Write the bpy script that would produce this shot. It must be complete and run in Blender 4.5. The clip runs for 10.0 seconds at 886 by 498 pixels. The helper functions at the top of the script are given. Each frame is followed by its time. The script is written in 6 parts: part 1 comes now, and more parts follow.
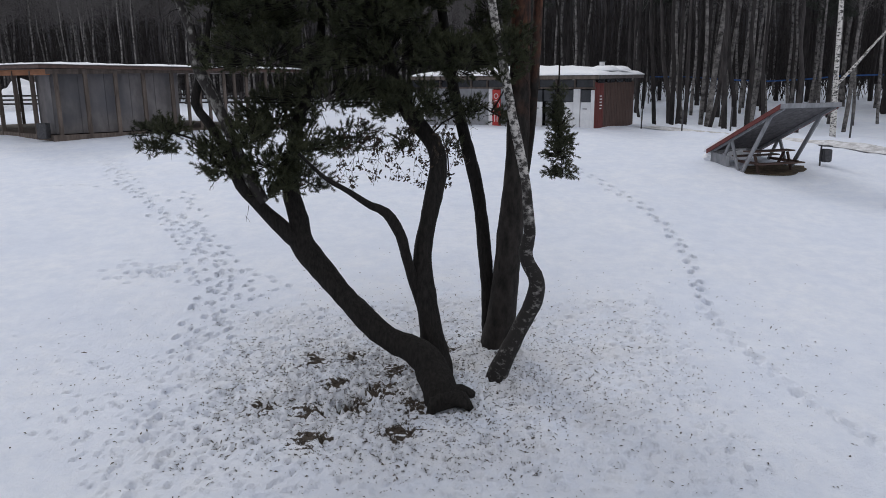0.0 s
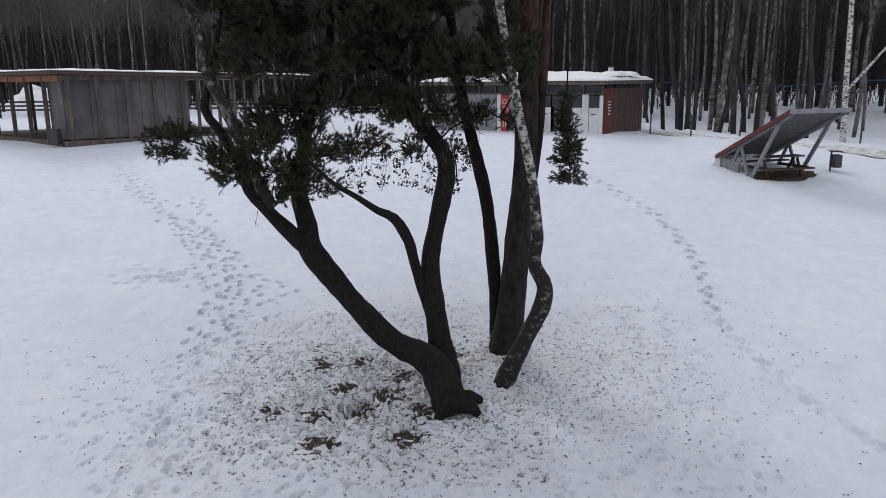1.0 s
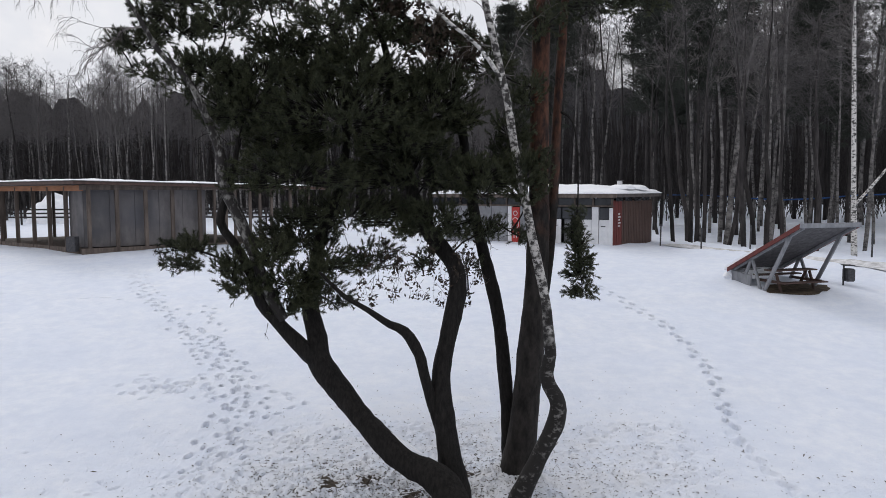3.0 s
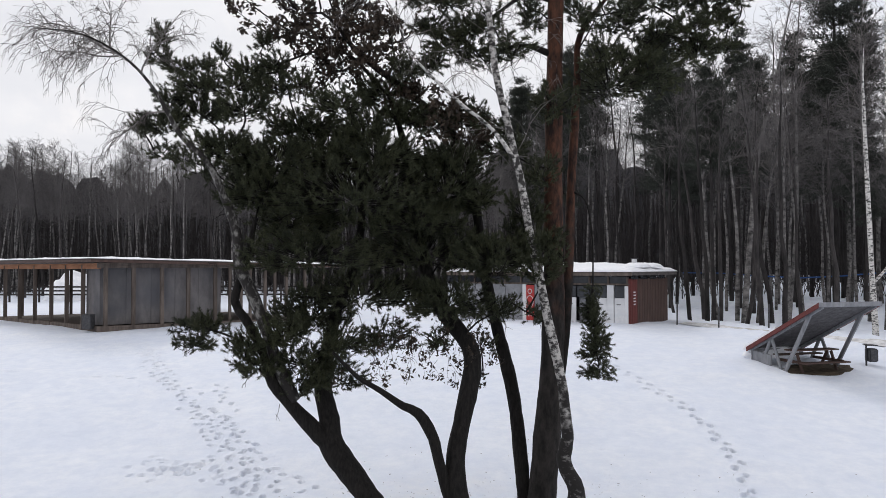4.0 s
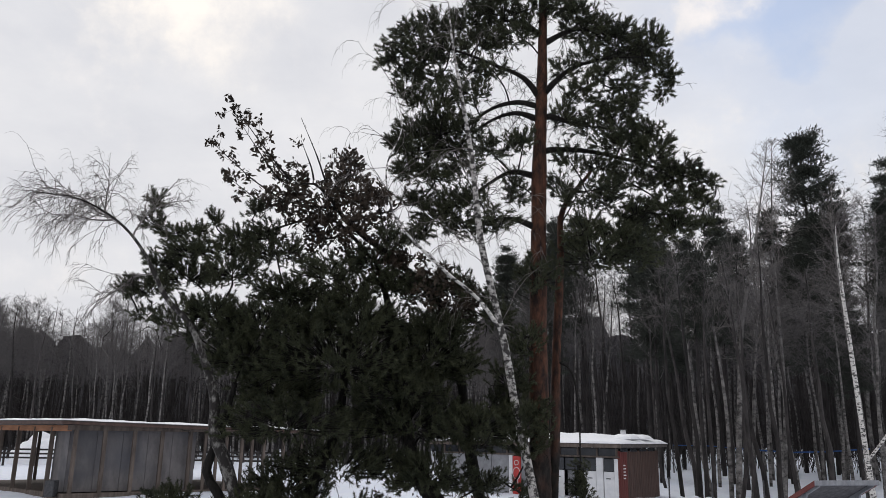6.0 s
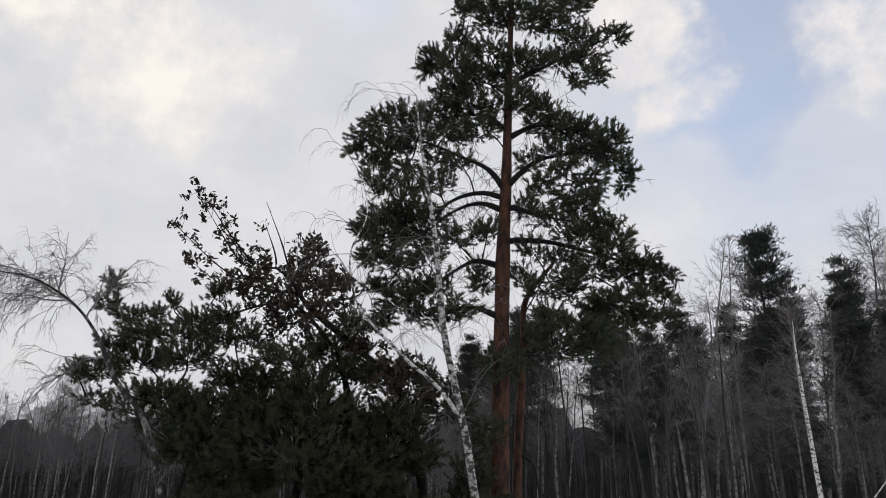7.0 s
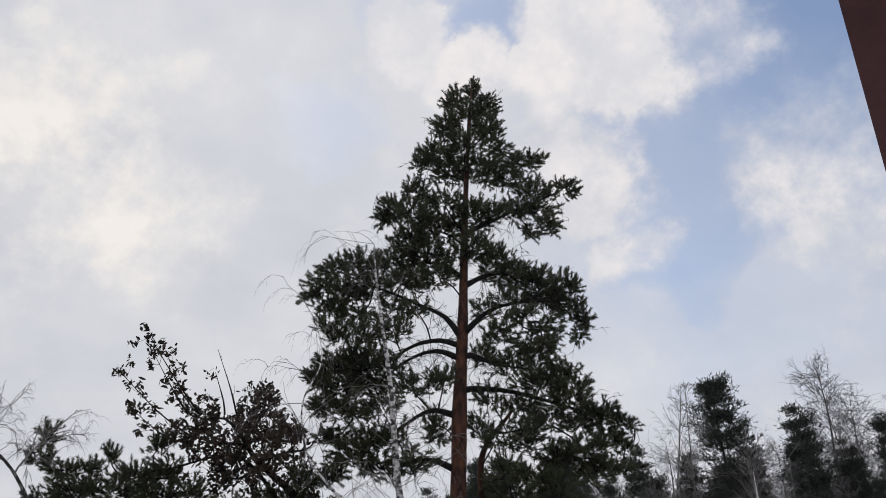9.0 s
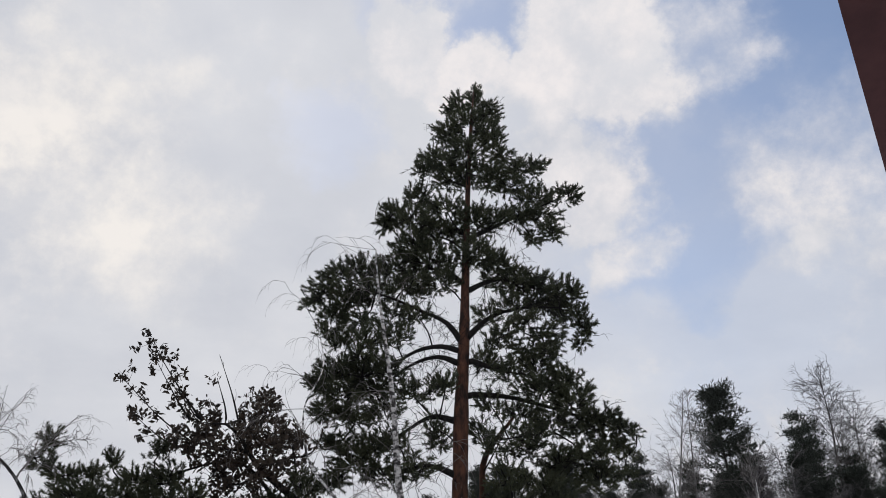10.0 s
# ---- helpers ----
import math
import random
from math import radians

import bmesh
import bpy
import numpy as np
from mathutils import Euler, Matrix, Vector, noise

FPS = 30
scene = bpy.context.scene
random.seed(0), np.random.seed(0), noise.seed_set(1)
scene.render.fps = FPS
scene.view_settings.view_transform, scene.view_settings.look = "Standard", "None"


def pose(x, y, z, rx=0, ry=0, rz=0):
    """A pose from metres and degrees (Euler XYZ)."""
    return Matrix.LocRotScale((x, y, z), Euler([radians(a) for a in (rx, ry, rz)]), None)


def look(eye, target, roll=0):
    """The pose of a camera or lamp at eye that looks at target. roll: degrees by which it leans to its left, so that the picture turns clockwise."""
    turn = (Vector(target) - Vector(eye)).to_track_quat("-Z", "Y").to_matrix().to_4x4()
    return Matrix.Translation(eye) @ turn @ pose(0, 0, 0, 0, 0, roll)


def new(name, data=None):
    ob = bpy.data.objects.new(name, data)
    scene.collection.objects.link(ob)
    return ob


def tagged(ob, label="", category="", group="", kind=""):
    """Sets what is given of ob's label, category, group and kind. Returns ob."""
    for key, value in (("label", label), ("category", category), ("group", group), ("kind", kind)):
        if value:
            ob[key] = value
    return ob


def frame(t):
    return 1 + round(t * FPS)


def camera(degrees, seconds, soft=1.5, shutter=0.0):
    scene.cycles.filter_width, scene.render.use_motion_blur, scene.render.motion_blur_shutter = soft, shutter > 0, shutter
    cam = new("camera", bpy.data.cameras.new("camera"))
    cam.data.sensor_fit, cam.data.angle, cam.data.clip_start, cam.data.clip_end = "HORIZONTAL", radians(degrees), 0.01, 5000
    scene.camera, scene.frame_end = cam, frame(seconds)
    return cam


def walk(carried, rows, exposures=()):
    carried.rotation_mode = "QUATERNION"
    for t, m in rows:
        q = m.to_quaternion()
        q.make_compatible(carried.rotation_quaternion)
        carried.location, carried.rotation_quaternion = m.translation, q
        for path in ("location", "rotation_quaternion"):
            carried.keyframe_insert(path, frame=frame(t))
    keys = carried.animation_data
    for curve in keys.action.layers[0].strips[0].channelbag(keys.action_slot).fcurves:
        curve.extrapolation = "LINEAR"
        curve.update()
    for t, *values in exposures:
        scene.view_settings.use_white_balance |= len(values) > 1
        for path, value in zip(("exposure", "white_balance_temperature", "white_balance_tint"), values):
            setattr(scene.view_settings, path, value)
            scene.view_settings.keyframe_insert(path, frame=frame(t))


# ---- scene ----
EYE = 2.45
cam = camera(60.8, 10.0, 0.6)
# seconds, x, y, z, yaw, pitch, roll
PATH = [
    (0.0, -0.000, -0.000, -0.000, 0.00, -13.00, 0.50),
    (0.5, 0.006, -0.009, -0.000, 0.35, -12.83, 0.50),
    (1.0, 0.010, -0.012, 0.007, 0.65, -12.59, 0.57),
    (1.5, 0.010, -0.010, 0.035, 0.87, -12.35, 0.41),
    (2.0, 0.007, 0.010, 0.065, 0.84, -10.05, 0.39),
    (2.5, 0.001, 0.034, 0.078, 1.07, -7.21, 0.23),
    (4.0, -0.007, 0.100, 0.124, 2.60, 1.44, 0.16),
    (4.5, -0.008, 0.102, 0.146, 3.02, 4.61, -0.16),
    (5.0, -0.002, 0.104, 0.161, 3.34, 7.87, -0.38),
    (6.5, 0.037, 0.141, 0.197, -0.13, 16.98, -1.08),
    (7.0, 0.050, 0.161, 0.208, -1.45, 20.52, -1.23),
    (7.5, 0.066, 0.175, 0.225, -2.12, 24.60, -0.88),
    (8.0, 0.073, 0.181, 0.232, -3.07, 28.85, -0.60),
    (8.5, 0.071, 0.183, 0.230, -3.93, 30.86, -0.31),
    (9.0, 0.069, 0.185, 0.226, -4.46, 31.68, -0.05),
    (9.5, 0.067, 0.185, 0.221, -4.45, 32.00, 0.01),
    (10.0, 0.064, 0.180, 0.214, -4.41, 32.16, -0.19),
]
# seconds, stops, kelvin, tint
EXPOSURES = [(0.0, -0.01, 6160, 11), (2.5, 0.12, 6180, 11), (4.5, 0.30, 6350, 11), (6.5, 0.04, 6350, 11), (8.0, -0.07, 6330, 11), (9.0, -0.13, 6200, 11), (10.0, -0.13, 6180, 11)]
walk(cam, [(t, pose(x, y, EYE + z, 90 + p, r, w)) for t, x, y, z, w, p, r in PATH], EXPOSURES)


# ---- sky and sun ----
def build_sky():
    w = bpy.data.worlds.new("winter_sky")
    scene.world = w
    w.use_nodes = True
    nt = w.node_tree
    nt.nodes.clear()
    N, L = nt.nodes.new, nt.links.new
    out, bg = N("ShaderNodeOutputWorld"), N("ShaderNodeBackground")
    L(bg.outputs[0], out.inputs[0])
    sky = N("ShaderNodeTexSky")
    sky.sky_type, sky.sun_disc = "NISHITA", False
    sky.sun_elevation, sky.sun_rotation = radians(38), radians(-28)
    sky.air_density, sky.dust_density, sky.ozone_density = 1.0, 0.6, 1.0
    skys = N("ShaderNodeVectorMath"); skys.operation = "SCALE"
    L(sky.outputs[0], skys.inputs[0]); skys.inputs["Scale"].default_value = 0.15
    geo = N("ShaderNodeTexCoord")
    sep = N("ShaderNodeSeparateXYZ"); L(geo.outputs["Generated"], sep.inputs[0])

    def m(op, a, b=None, c=None, clamp=False):
        n = N("ShaderNodeMath"); n.operation = op; n.use_clamp = clamp
        for i, v in enumerate((a, b, c)):
            if v is None:
                continue
            if isinstance(v, (int, float)):
                n.inputs[i].default_value = v
            else:
                L(v, n.inputs[i])
        return n.outputs[0]

    # cloud layer: the direction projected on a plane overhead
    zz = m("ADD", m("MAXIMUM", sep.outputs[2], 0.0), 0.18)
    comb = N("ShaderNodeCombineXYZ")
    L(m("DIVIDE", sep.outputs[0], zz), comb.inputs[0]); L(m("DIVIDE", sep.outputs[1], zz), comb.inputs[1])

    def noise_at(scale, detail, rough, shift):
        mp = N("ShaderNodeMapping"); mp.inputs["Location"].default_value = shift
        L(comb.outputs[0], mp.inputs[0])
        n = N("ShaderNodeTexNoise"); n.inputs["Scale"].default_value = scale
        n.inputs["Detail"].default_value = detail; n.inputs["Roughness"].default_value = rough
        L(mp.outputs[0], n.inputs["Vector"])
        return n.outputs[0]

    big = noise_at(1.5, 6, 0.55, (4.2, 1.3, 0))
    fine = noise_at(4.5, 6, 0.6, (1.7, 7.4, 0))

    def soft(v, lo, hi):
        n = N("ShaderNodeMapRange"); n.interpolation_type = "SMOOTHSTEP"
        L(v, n.inputs[0]); n.inputs[1].default_value, n.inputs[2].default_value = lo, hi
        return n.outputs[0]

    # ragged edges: the direction is shifted by noise before the cloud banks are laid out
    rag = N("ShaderNodeTexNoise"); rag.inputs["Scale"].default_value, rag.inputs["Detail"].default_value, rag.inputs["Roughness"].default_value = 7.0, 7, 0.58
    L(geo.outputs["Generated"], rag.inputs["Vector"])
    off = N("ShaderNodeVectorMath"); off.operation = "MULTIPLY_ADD"
    L(rag.outputs["Color"], off.inputs[0]); off.inputs[1].default_value = (0.20, 0.20, 0.20); off.inputs[2].default_value = (-0.10, -0.10, -0.10)
    mid = N("ShaderNodeVectorMath"); mid.operation = "ADD"; L(geo.outputs["Generated"], mid.inputs[0]); L(off.outputs[0], mid.inputs[1])
    nrm = N("ShaderNodeVectorMath"); nrm.operation = "NORMALIZE"; L(mid.outputs[0], nrm.inputs[0])

    def banks(rows):
        """Soft discs in the sky: direction, radius in degrees, weight; the strongest counts."""
        best = None
        for x, y, z, r, w in rows:
            d = N("ShaderNodeVectorMath"); d.operation = "DOT_PRODUCT"
            L(nrm.outputs[0], d.inputs[0]); d.inputs[1].default_value = Vector((x, y, z)).normalized()
            v = m("MULTIPLY", soft(d.outputs["Value"], math.cos(radians(r)), math.cos(radians(r * 0.25))), w)
            best = v if best is None else m("MAXIMUM", best, v)
        return best

    curl = N("ShaderNodeTexNoise"); curl.inputs["Scale"].default_value, curl.inputs["Detail"].default_value, curl.inputs["Roughness"].default_value = 11.0, 8, 0.62
    L(geo.outputs["Generated"], curl.inputs["Vector"])

    def frayed(v, much=1.0):
        """Eat into the banks with fine noise, so that they billow and thin out at the rim."""
        return soft(m("ADD", v, m("MULTIPLY", m("SUBTRACT", curl.outputs[0], 0.5), much)), 0.0, 1.35)

    gaps = banks([(0.11, 0.66, 0.743, 6, 0.75), (-0.079, 0.759, 0.646, 5, 0.34), (0.347, 0.70, 0.624, 10, 0.75), (0.417, 0.624, 0.661, 12, 0.85), (0.49, 0.576, 0.663, 14, 1.0),
                  (0.355, 0.767, 0.534, 9, 0.7), (0.43, 0.70, 0.56, 8, 0.75), (0.54, 0.62, 0.60, 10, 0.9), (0.0, 0.64, 0.77, 5, 0.4), (0.42, 0.72, 0.52, 20, 0.30), (0.60, 0.35, 0.75, 20, 0.8)])
    puffs = banks([(0.017, 0.668, 0.744, 4.5, 0.9), (0.085, 0.694, 0.715, 4, 1.0), (0.201, 0.647, 0.736, 5.5, 1.0), (0.275, 0.655, 0.71, 7, 1.0), (0.186, 0.69, 0.699, 5, 1.0),
                   (0.251, 0.758, 0.601, 6, 0.75), (0.30, 0.802, 0.519, 4.2, 0.62), (0.512, 0.668, 0.54, 9, 0.55), (0.365, 0.617, 0.697, 4.5, 0.6), (0.46, 0.71, 0.53, 4.5, 0.5)])
    shine = banks([(-0.343, 0.671, 0.657, 8, 0.8), (-0.42, 0.72, 0.553, 8, 1.0), (-0.36, 0.77, 0.53, 8, 1.0), (-0.283, 0.72, 0.634, 6, 0.5), (-0.30, 0.80, 0.50, 8, 0.7), (-0.44, 0.66, 0.61, 6, 0.6)])
    puffs, shine = frayed(puffs, 1.5), frayed(shine, 1.3)
    clear = m("SUBTRACT", m("MULTIPLY", gaps, m("MULTIPLY_ADD", big, 0.9, 0.50)), m("MULTIPLY", puffs, 1.1), clamp=True)
    covered = m("SUBTRACT", 1.0, m("MULTIPLY", clear, 0.88))
    # brightness inside the cloud
    tone = N("ShaderNodeValToRGB"); calm = soft(sep.outputs[2], 0.02, 0.45)
    L(m("MULTIPLY_ADD", m("SUBTRACT", m("MULTIPLY_ADD", fine, 0.3, m("MULTIPLY", big, 0.7)), 0.5), m("MULTIPLY_ADD", calm, 0.7, 0.15), 0.5), tone.inputs[0])
    e = tone.color_ramp.elements
    e[0].position, e[0].color = 0.34, (0.635, 0.64, 0.67, 1)
    e[1].position, e[1].color = 0.70, (0.86, 0.845, 0.83, 1)

    def toward(f, a, b):
        n = N("ShaderNodeMix"); n.data_type = "RGBA"
        L(f, n.inputs["Factor"]); L(a, n.inputs["A"])
        if isinstance(b, tuple):
            n.inputs["B"].default_value = (*b, 1)
        else:
            L(b, n.inputs["B"])
        return n.outputs["Result"]

    amt = m("ADD", 1.0, m("MULTIPLY", m("SUBTRACT", 0.55, m("MINIMUM", sep.outputs[2], 0.55)), -0.10))
    cl = N("ShaderNodeVectorMath"); cl.operation = "SCALE"
    L(tone.outputs[0], cl.inputs[0]); L(amt, cl.inputs["Scale"])
    lit = toward(m("MULTIPLY", shine, m("MULTIPLY_ADD", soft(curl.outputs[0], 0.34, 0.66), 0.75, 0.35)), cl.outputs[0], (1.0, 0.93, 0.84))
    lit = toward(m("MULTIPLY", puffs, m("MULTIPLY_ADD", soft(curl.outputs[0], 0.32, 0.66), 0.85, 0.25)), lit, (0.97, 0.90, 0.85))
    mix = N("ShaderNodeMix"); mix.data_type = "RGBA"
    L(covered, mix.inputs["Factor"]); L(skys.outputs[0], mix.inputs["A"]); L(lit, mix.inputs["B"])
    L(mix.outputs["Result"], bg.inputs["Color"])
    bg.inputs["Strength"].default_value = 1.0


build_sky()
sun = new("sun", bpy.data.lights.new("sun", "SUN"))
sun.data.energy, sun.data.angle, sun.data.color = 0.65, radians(18), (1.0, 0.95, 0.88)
sun.matrix_world = look((-8, 14, 14), (0, 0, 0))


# ---- materials ----
def material(name, rough=0.8, metal=0.0):
    mt = bpy.data.materials.new(name)
    mt.use_nodes = True
    b = mt.node_tree.nodes["Principled BSDF"]
    b.inputs["Roughness"].default_value = rough
    b.inputs["Metallic"].default_value = metal
    b.inputs["Specular IOR Level"].default_value = 0.3
    return mt, mt.node_tree, b


def surface(name, c1, c2, scale=8.0, rough=0.8, bump=0.2, stretch=(1, 1, 1), metal=0.0, c3=None, vary=0.0, dist=0.02, lo=0.35, hi=0.65):
    """Two colours mixed by noise at two scales, with relief; c3 adds large stains; vary: lightness from object to object."""
    mt, nt, b = material(name, rough, metal)
    N, L = nt.nodes.new, nt.links.new
    tc = N("ShaderNodeTexCoord")
    mp = N("ShaderNodeMapping"); mp.inputs["Scale"].default_value = stretch
    L(tc.outputs["Object"], mp.inputs[0])
    n1 = N("ShaderNodeTexNoise"); n1.inputs["Scale"].default_value = scale; n1.inputs["Detail"].default_value = 8
    n1.inputs["Roughness"].default_value = 0.65
    L(mp.outputs[0], n1.inputs["Vector"])
    r = N("ShaderNodeValToRGB"); L(n1.outputs[0], r.inputs[0])
    r.color_ramp.elements[0].position, r.color_ramp.elements[0].color = lo, (*c1, 1)
    r.color_ramp.elements[1].position, r.color_ramp.elements[1].color = hi, (*c2, 1)
    col = r.outputs[0]
    if c3:
        n2 = N("ShaderNodeTexNoise"); n2.inputs["Scale"].default_value = scale * 0.16; n2.inputs["Detail"].default_value = 5
        L(tc.outputs["Object"], n2.inputs["Vector"])
        f = N("ShaderNodeMapRange"); L(n2.outputs[0], f.inputs[0]); f.inputs[1].default_value, f.inputs[2].default_value = 0.48, 0.66
        mx = N("ShaderNodeMix"); mx.data_type = "RGBA"
        L(f.outputs[0], mx.inputs["Factor"]); L(col, mx.inputs["A"]); mx.inputs["B"].default_value = (*c3, 1)
        col = mx.outputs["Result"]
    if vary:
        oi = N("ShaderNodeObjectInfo")
        f = N("ShaderNodeMapRange"); L(oi.outputs["Random"], f.inputs[0]); f.inputs[3].default_value, f.inputs[4].default_value = 1 - vary, 1 + vary
        vm = N("ShaderNodeVectorMath"); vm.operation = "SCALE"; L(col, vm.inputs[0]); L(f.outputs[0], vm.inputs["Scale"])
        col = vm.outputs[0]
    L(col, b.inputs["Base Color"])
    if bump:
        bp = N("ShaderNodeBump"); bp.inputs["Strength"].default_value = bump; bp.inputs["Distance"].default_value = dist
        L(n1.outputs[0], bp.inputs["Height"]); L(bp.outputs[0], b.inputs["Normal"])
    return mt


def foliage(name, dark, light):
    """Needles: lightness varies from clump to clump."""
    mt, nt, b = material(name, 0.65)
    N, L = nt.nodes.new, nt.links.new
    g = N("ShaderNodeNewGeometry")
    tc = N("ShaderNodeTexCoord")
    n = N("ShaderNodeTexNoise"); n.inputs["Scale"].default_value = 2.2; n.inputs["Detail"].default_value = 3
    L(tc.outputs["Object"], n.inputs["Vector"])
    a = N("ShaderNodeMath"); a.operation = "MULTIPLY_ADD"
    L(g.outputs["Random Per Island"], a.inputs[0]); a.inputs[1].default_value = 0.45; L(n.outputs[0], a.inputs[2])
    r = N("ShaderNodeValToRGB"); L(a.outputs[0], r.inputs[0])
    r.color_ramp.elements[0].position, r.color_ramp.elements[0].color = 0.4, (*dark, 1)
    r.color_ramp.elements[1].position, r.color_ramp.elements[1].color = 1.0, (*light, 1)
    L(r.outputs[0], b.inputs["Base Color"])
    return mt


def snow_ground():
    mt, nt, b = material("snow_ground", 0.75)
    N, L = nt.nodes.new, nt.links.new
    tc = N("ShaderNodeTexCoord")

    flat = N("ShaderNodeMapping"); flat.inputs["Scale"].default_value = (1.0, 1.9, 1.0)
    L(tc.outputs["Object"], flat.inputs[0])

    def nz(scale, detail=6, rough=0.6, source=None):
        n = N("ShaderNodeTexNoise"); n.inputs["Scale"].default_value = scale
        n.inputs["Detail"].default_value = detail; n.inputs["Roughness"].default_value = rough
        L(source or tc.outputs["Object"], n.inputs["Vector"])
        return n.outputs[0]

    def m(op, a, b2=None, c=None):
        n = N("ShaderNodeMath"); n.operation = op
        for i, v in enumerate((a, b2, c)):
            if v is None:
                continue
            if isinstance(v, (int, float)):
                n.inputs[i].default_value = v
            else:
                L(v, n.inputs[i])
        return n.outputs[0]

    def rng(v, a, b2, c=0.0, d=1.0):
        n = N("ShaderNodeMapRange"); L(v, n.inputs[0])
        for i, q in enumerate((a, b2, c, d)):
            n.inputs[i + 1].default_value = q
        return n.outputs[0]

    def near(cx, cy, r0, r1):
        s = N("ShaderNodeSeparateXYZ"); L(tc.outputs["Object"], s.inputs[0])
        dx, dy = m("SUBTRACT", s.outputs[0], cx), m("SUBTRACT", s.outputs[1], cy)
        return rng(m("SQRT", m("ADD", m("MULTIPLY", dx, dx), m("MULTIPLY", dy, dy))), r0, r1, 1.0, 0.0)

    def mix(f, a, bcol):
        n = N("ShaderNodeMix"); n.data_type = "RGBA"
        if isinstance(f, float):
            n.inputs["Factor"].default_value = f
        else:
            L(f, n.inputs["Factor"])
        for k, v in (("A", a), ("B", bcol)):
            if isinstance(v, tuple):
                n.inputs[k].default_value = (*v, 1)
            else:
                L(v, n.inputs[k])
        return n.outputs["Result"]

    col = mix(rng(nz(0.5, 5), 0.35, 0.65), (0.77, 0.812, 0.905), (0.833, 0.86, 0.92))
    # darker bluish mottling: shading of fine ripples put into the snow colour
    col = mix(rng(nz(2.6, 8, 0.7), 0.38, 0.62), mix(0.55, col, (0.675, 0.725, 0.835)), col)
    # fallen needles and bark crumbs under the trees
    litter = m("MULTIPLY", near(-0.1, 12.2, 1.0, 5.2), rng(nz(1.3, 4), 0.30, 0.62))
    litter = m("MAXIMUM", litter, m("MULTIPLY", near(-1.5, 11.4, 0.3, 2.6), rng(nz(1.9, 5), 0.25, 0.6)))
    grime = mix(m("MULTIPLY", litter, 0.36), col, (0.52, 0.47, 0.40))
    v = N("ShaderNodeTexVoronoi"); v.inputs["Scale"].default_value = 9.0; L(tc.outputs["Object"], v.inputs["Vector"])
    speck = m("MULTIPLY", rng(v.outputs["Distance"], 0.10, 0.17, 1.0, 0.0), m("MULTIPLY", rng(nz(7.0, 2), 0.47, 0.53), rng(litter, 0.12, 0.3)))
    v2 = N("ShaderNodeTexVoronoi"); v2.inputs["Scale"].default_value = 26.0; L(tc.outputs["Object"], v2.inputs["Vector"])
    speck2 = m("MULTIPLY", rng(v2.outputs["Distance"], 0.14, 0.24, 1.0, 0.0), rng(litter, 0.25, 0.7))
    col = mix(m("MULTIPLY", m("MAXIMUM", speck, m("MULTIPLY", speck2, 0.5)), 0.6), grime, (0.10, 0.085, 0.07))
    # ground bared by feet beside the leaning trunk
    bare = None
    for cx, cy, r in ((-2.33, 12.61, 0.5), (-1.64, 12.7, 0.35), (-0.9, 12.19, 0.45), (-1.82, 11.81, 0.4), (-2.01, 10.15, 0.5), (-0.7, 10.36, 0.55), (-1.05, 11.61, 0.55), (-2.87, 11.02, 0.4), (-0.02, 12.97, 0.45), (-2.14, 10.93, 0.4), (-1.45, 11.1, 0.5), (-0.45, 11.1, 0.5)):
        v3 = near(cx, cy, 0.0, r)
        bare = v3 if bare is None else m("MAXIMUM", bare, v3)
    ragged = m("MULTIPLY", m("SUBTRACT", nz(6.0, 5, 0.6, flat.outputs[0]), 0.5), 3.2)
    bare = rng(m("MULTIPLY", m("ADD", bare, ragged), rng(bare, 0.0, 0.15)), 0.60, 0.72)
    col = mix(bare, col, mix(rng(nz(30, 4), 0.35, 0.65), (0.03, 0.024, 0.019), (0.085, 0.066, 0.05)))
    L(col, b.inputs["Base Color"])
    h = m("ADD", m("MULTIPLY", nz(5.0, 8, 0.65), 0.6), m("MULTIPLY", nz(40, 4), 0.12))
    bp = N("ShaderNodeBump"); bp.inputs["Strength"].default_value = 0.9; bp.inputs["Distance"].default_value = 0.09
    L(h, bp.inputs["Height"]); L(bp.outputs[0], b.inputs["Normal"])
    return mt


M_SNOW = snow_ground()
M_LITTER = surface("needle_litter", (0.03, 0.024, 0.018), (0.10, 0.075, 0.05), 6, 0.9, 0.0)
M_SNOWCAP = surface("snow_cap", (0.80, 0.82, 0.86), (0.88, 0.88, 0.90), 6, 0.8, 0.4, dist=0.03)
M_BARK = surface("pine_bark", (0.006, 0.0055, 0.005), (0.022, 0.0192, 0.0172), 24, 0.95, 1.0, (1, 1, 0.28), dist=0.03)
M_BIRCH = surface("birch_bark", (0.05, 0.047, 0.045), (0.62, 0.60, 0.57), 7, 0.75, 0.4, (1, 1, 2.2), lo=0.42, hi=0.52)
M_BIRCHLOW = surface("old_birch_bark", (0.028, 0.025, 0.024), (0.30, 0.29, 0.27), 9, 0.9, 0.9, (1, 1, 0.6), lo=0.50, hi=0.68)
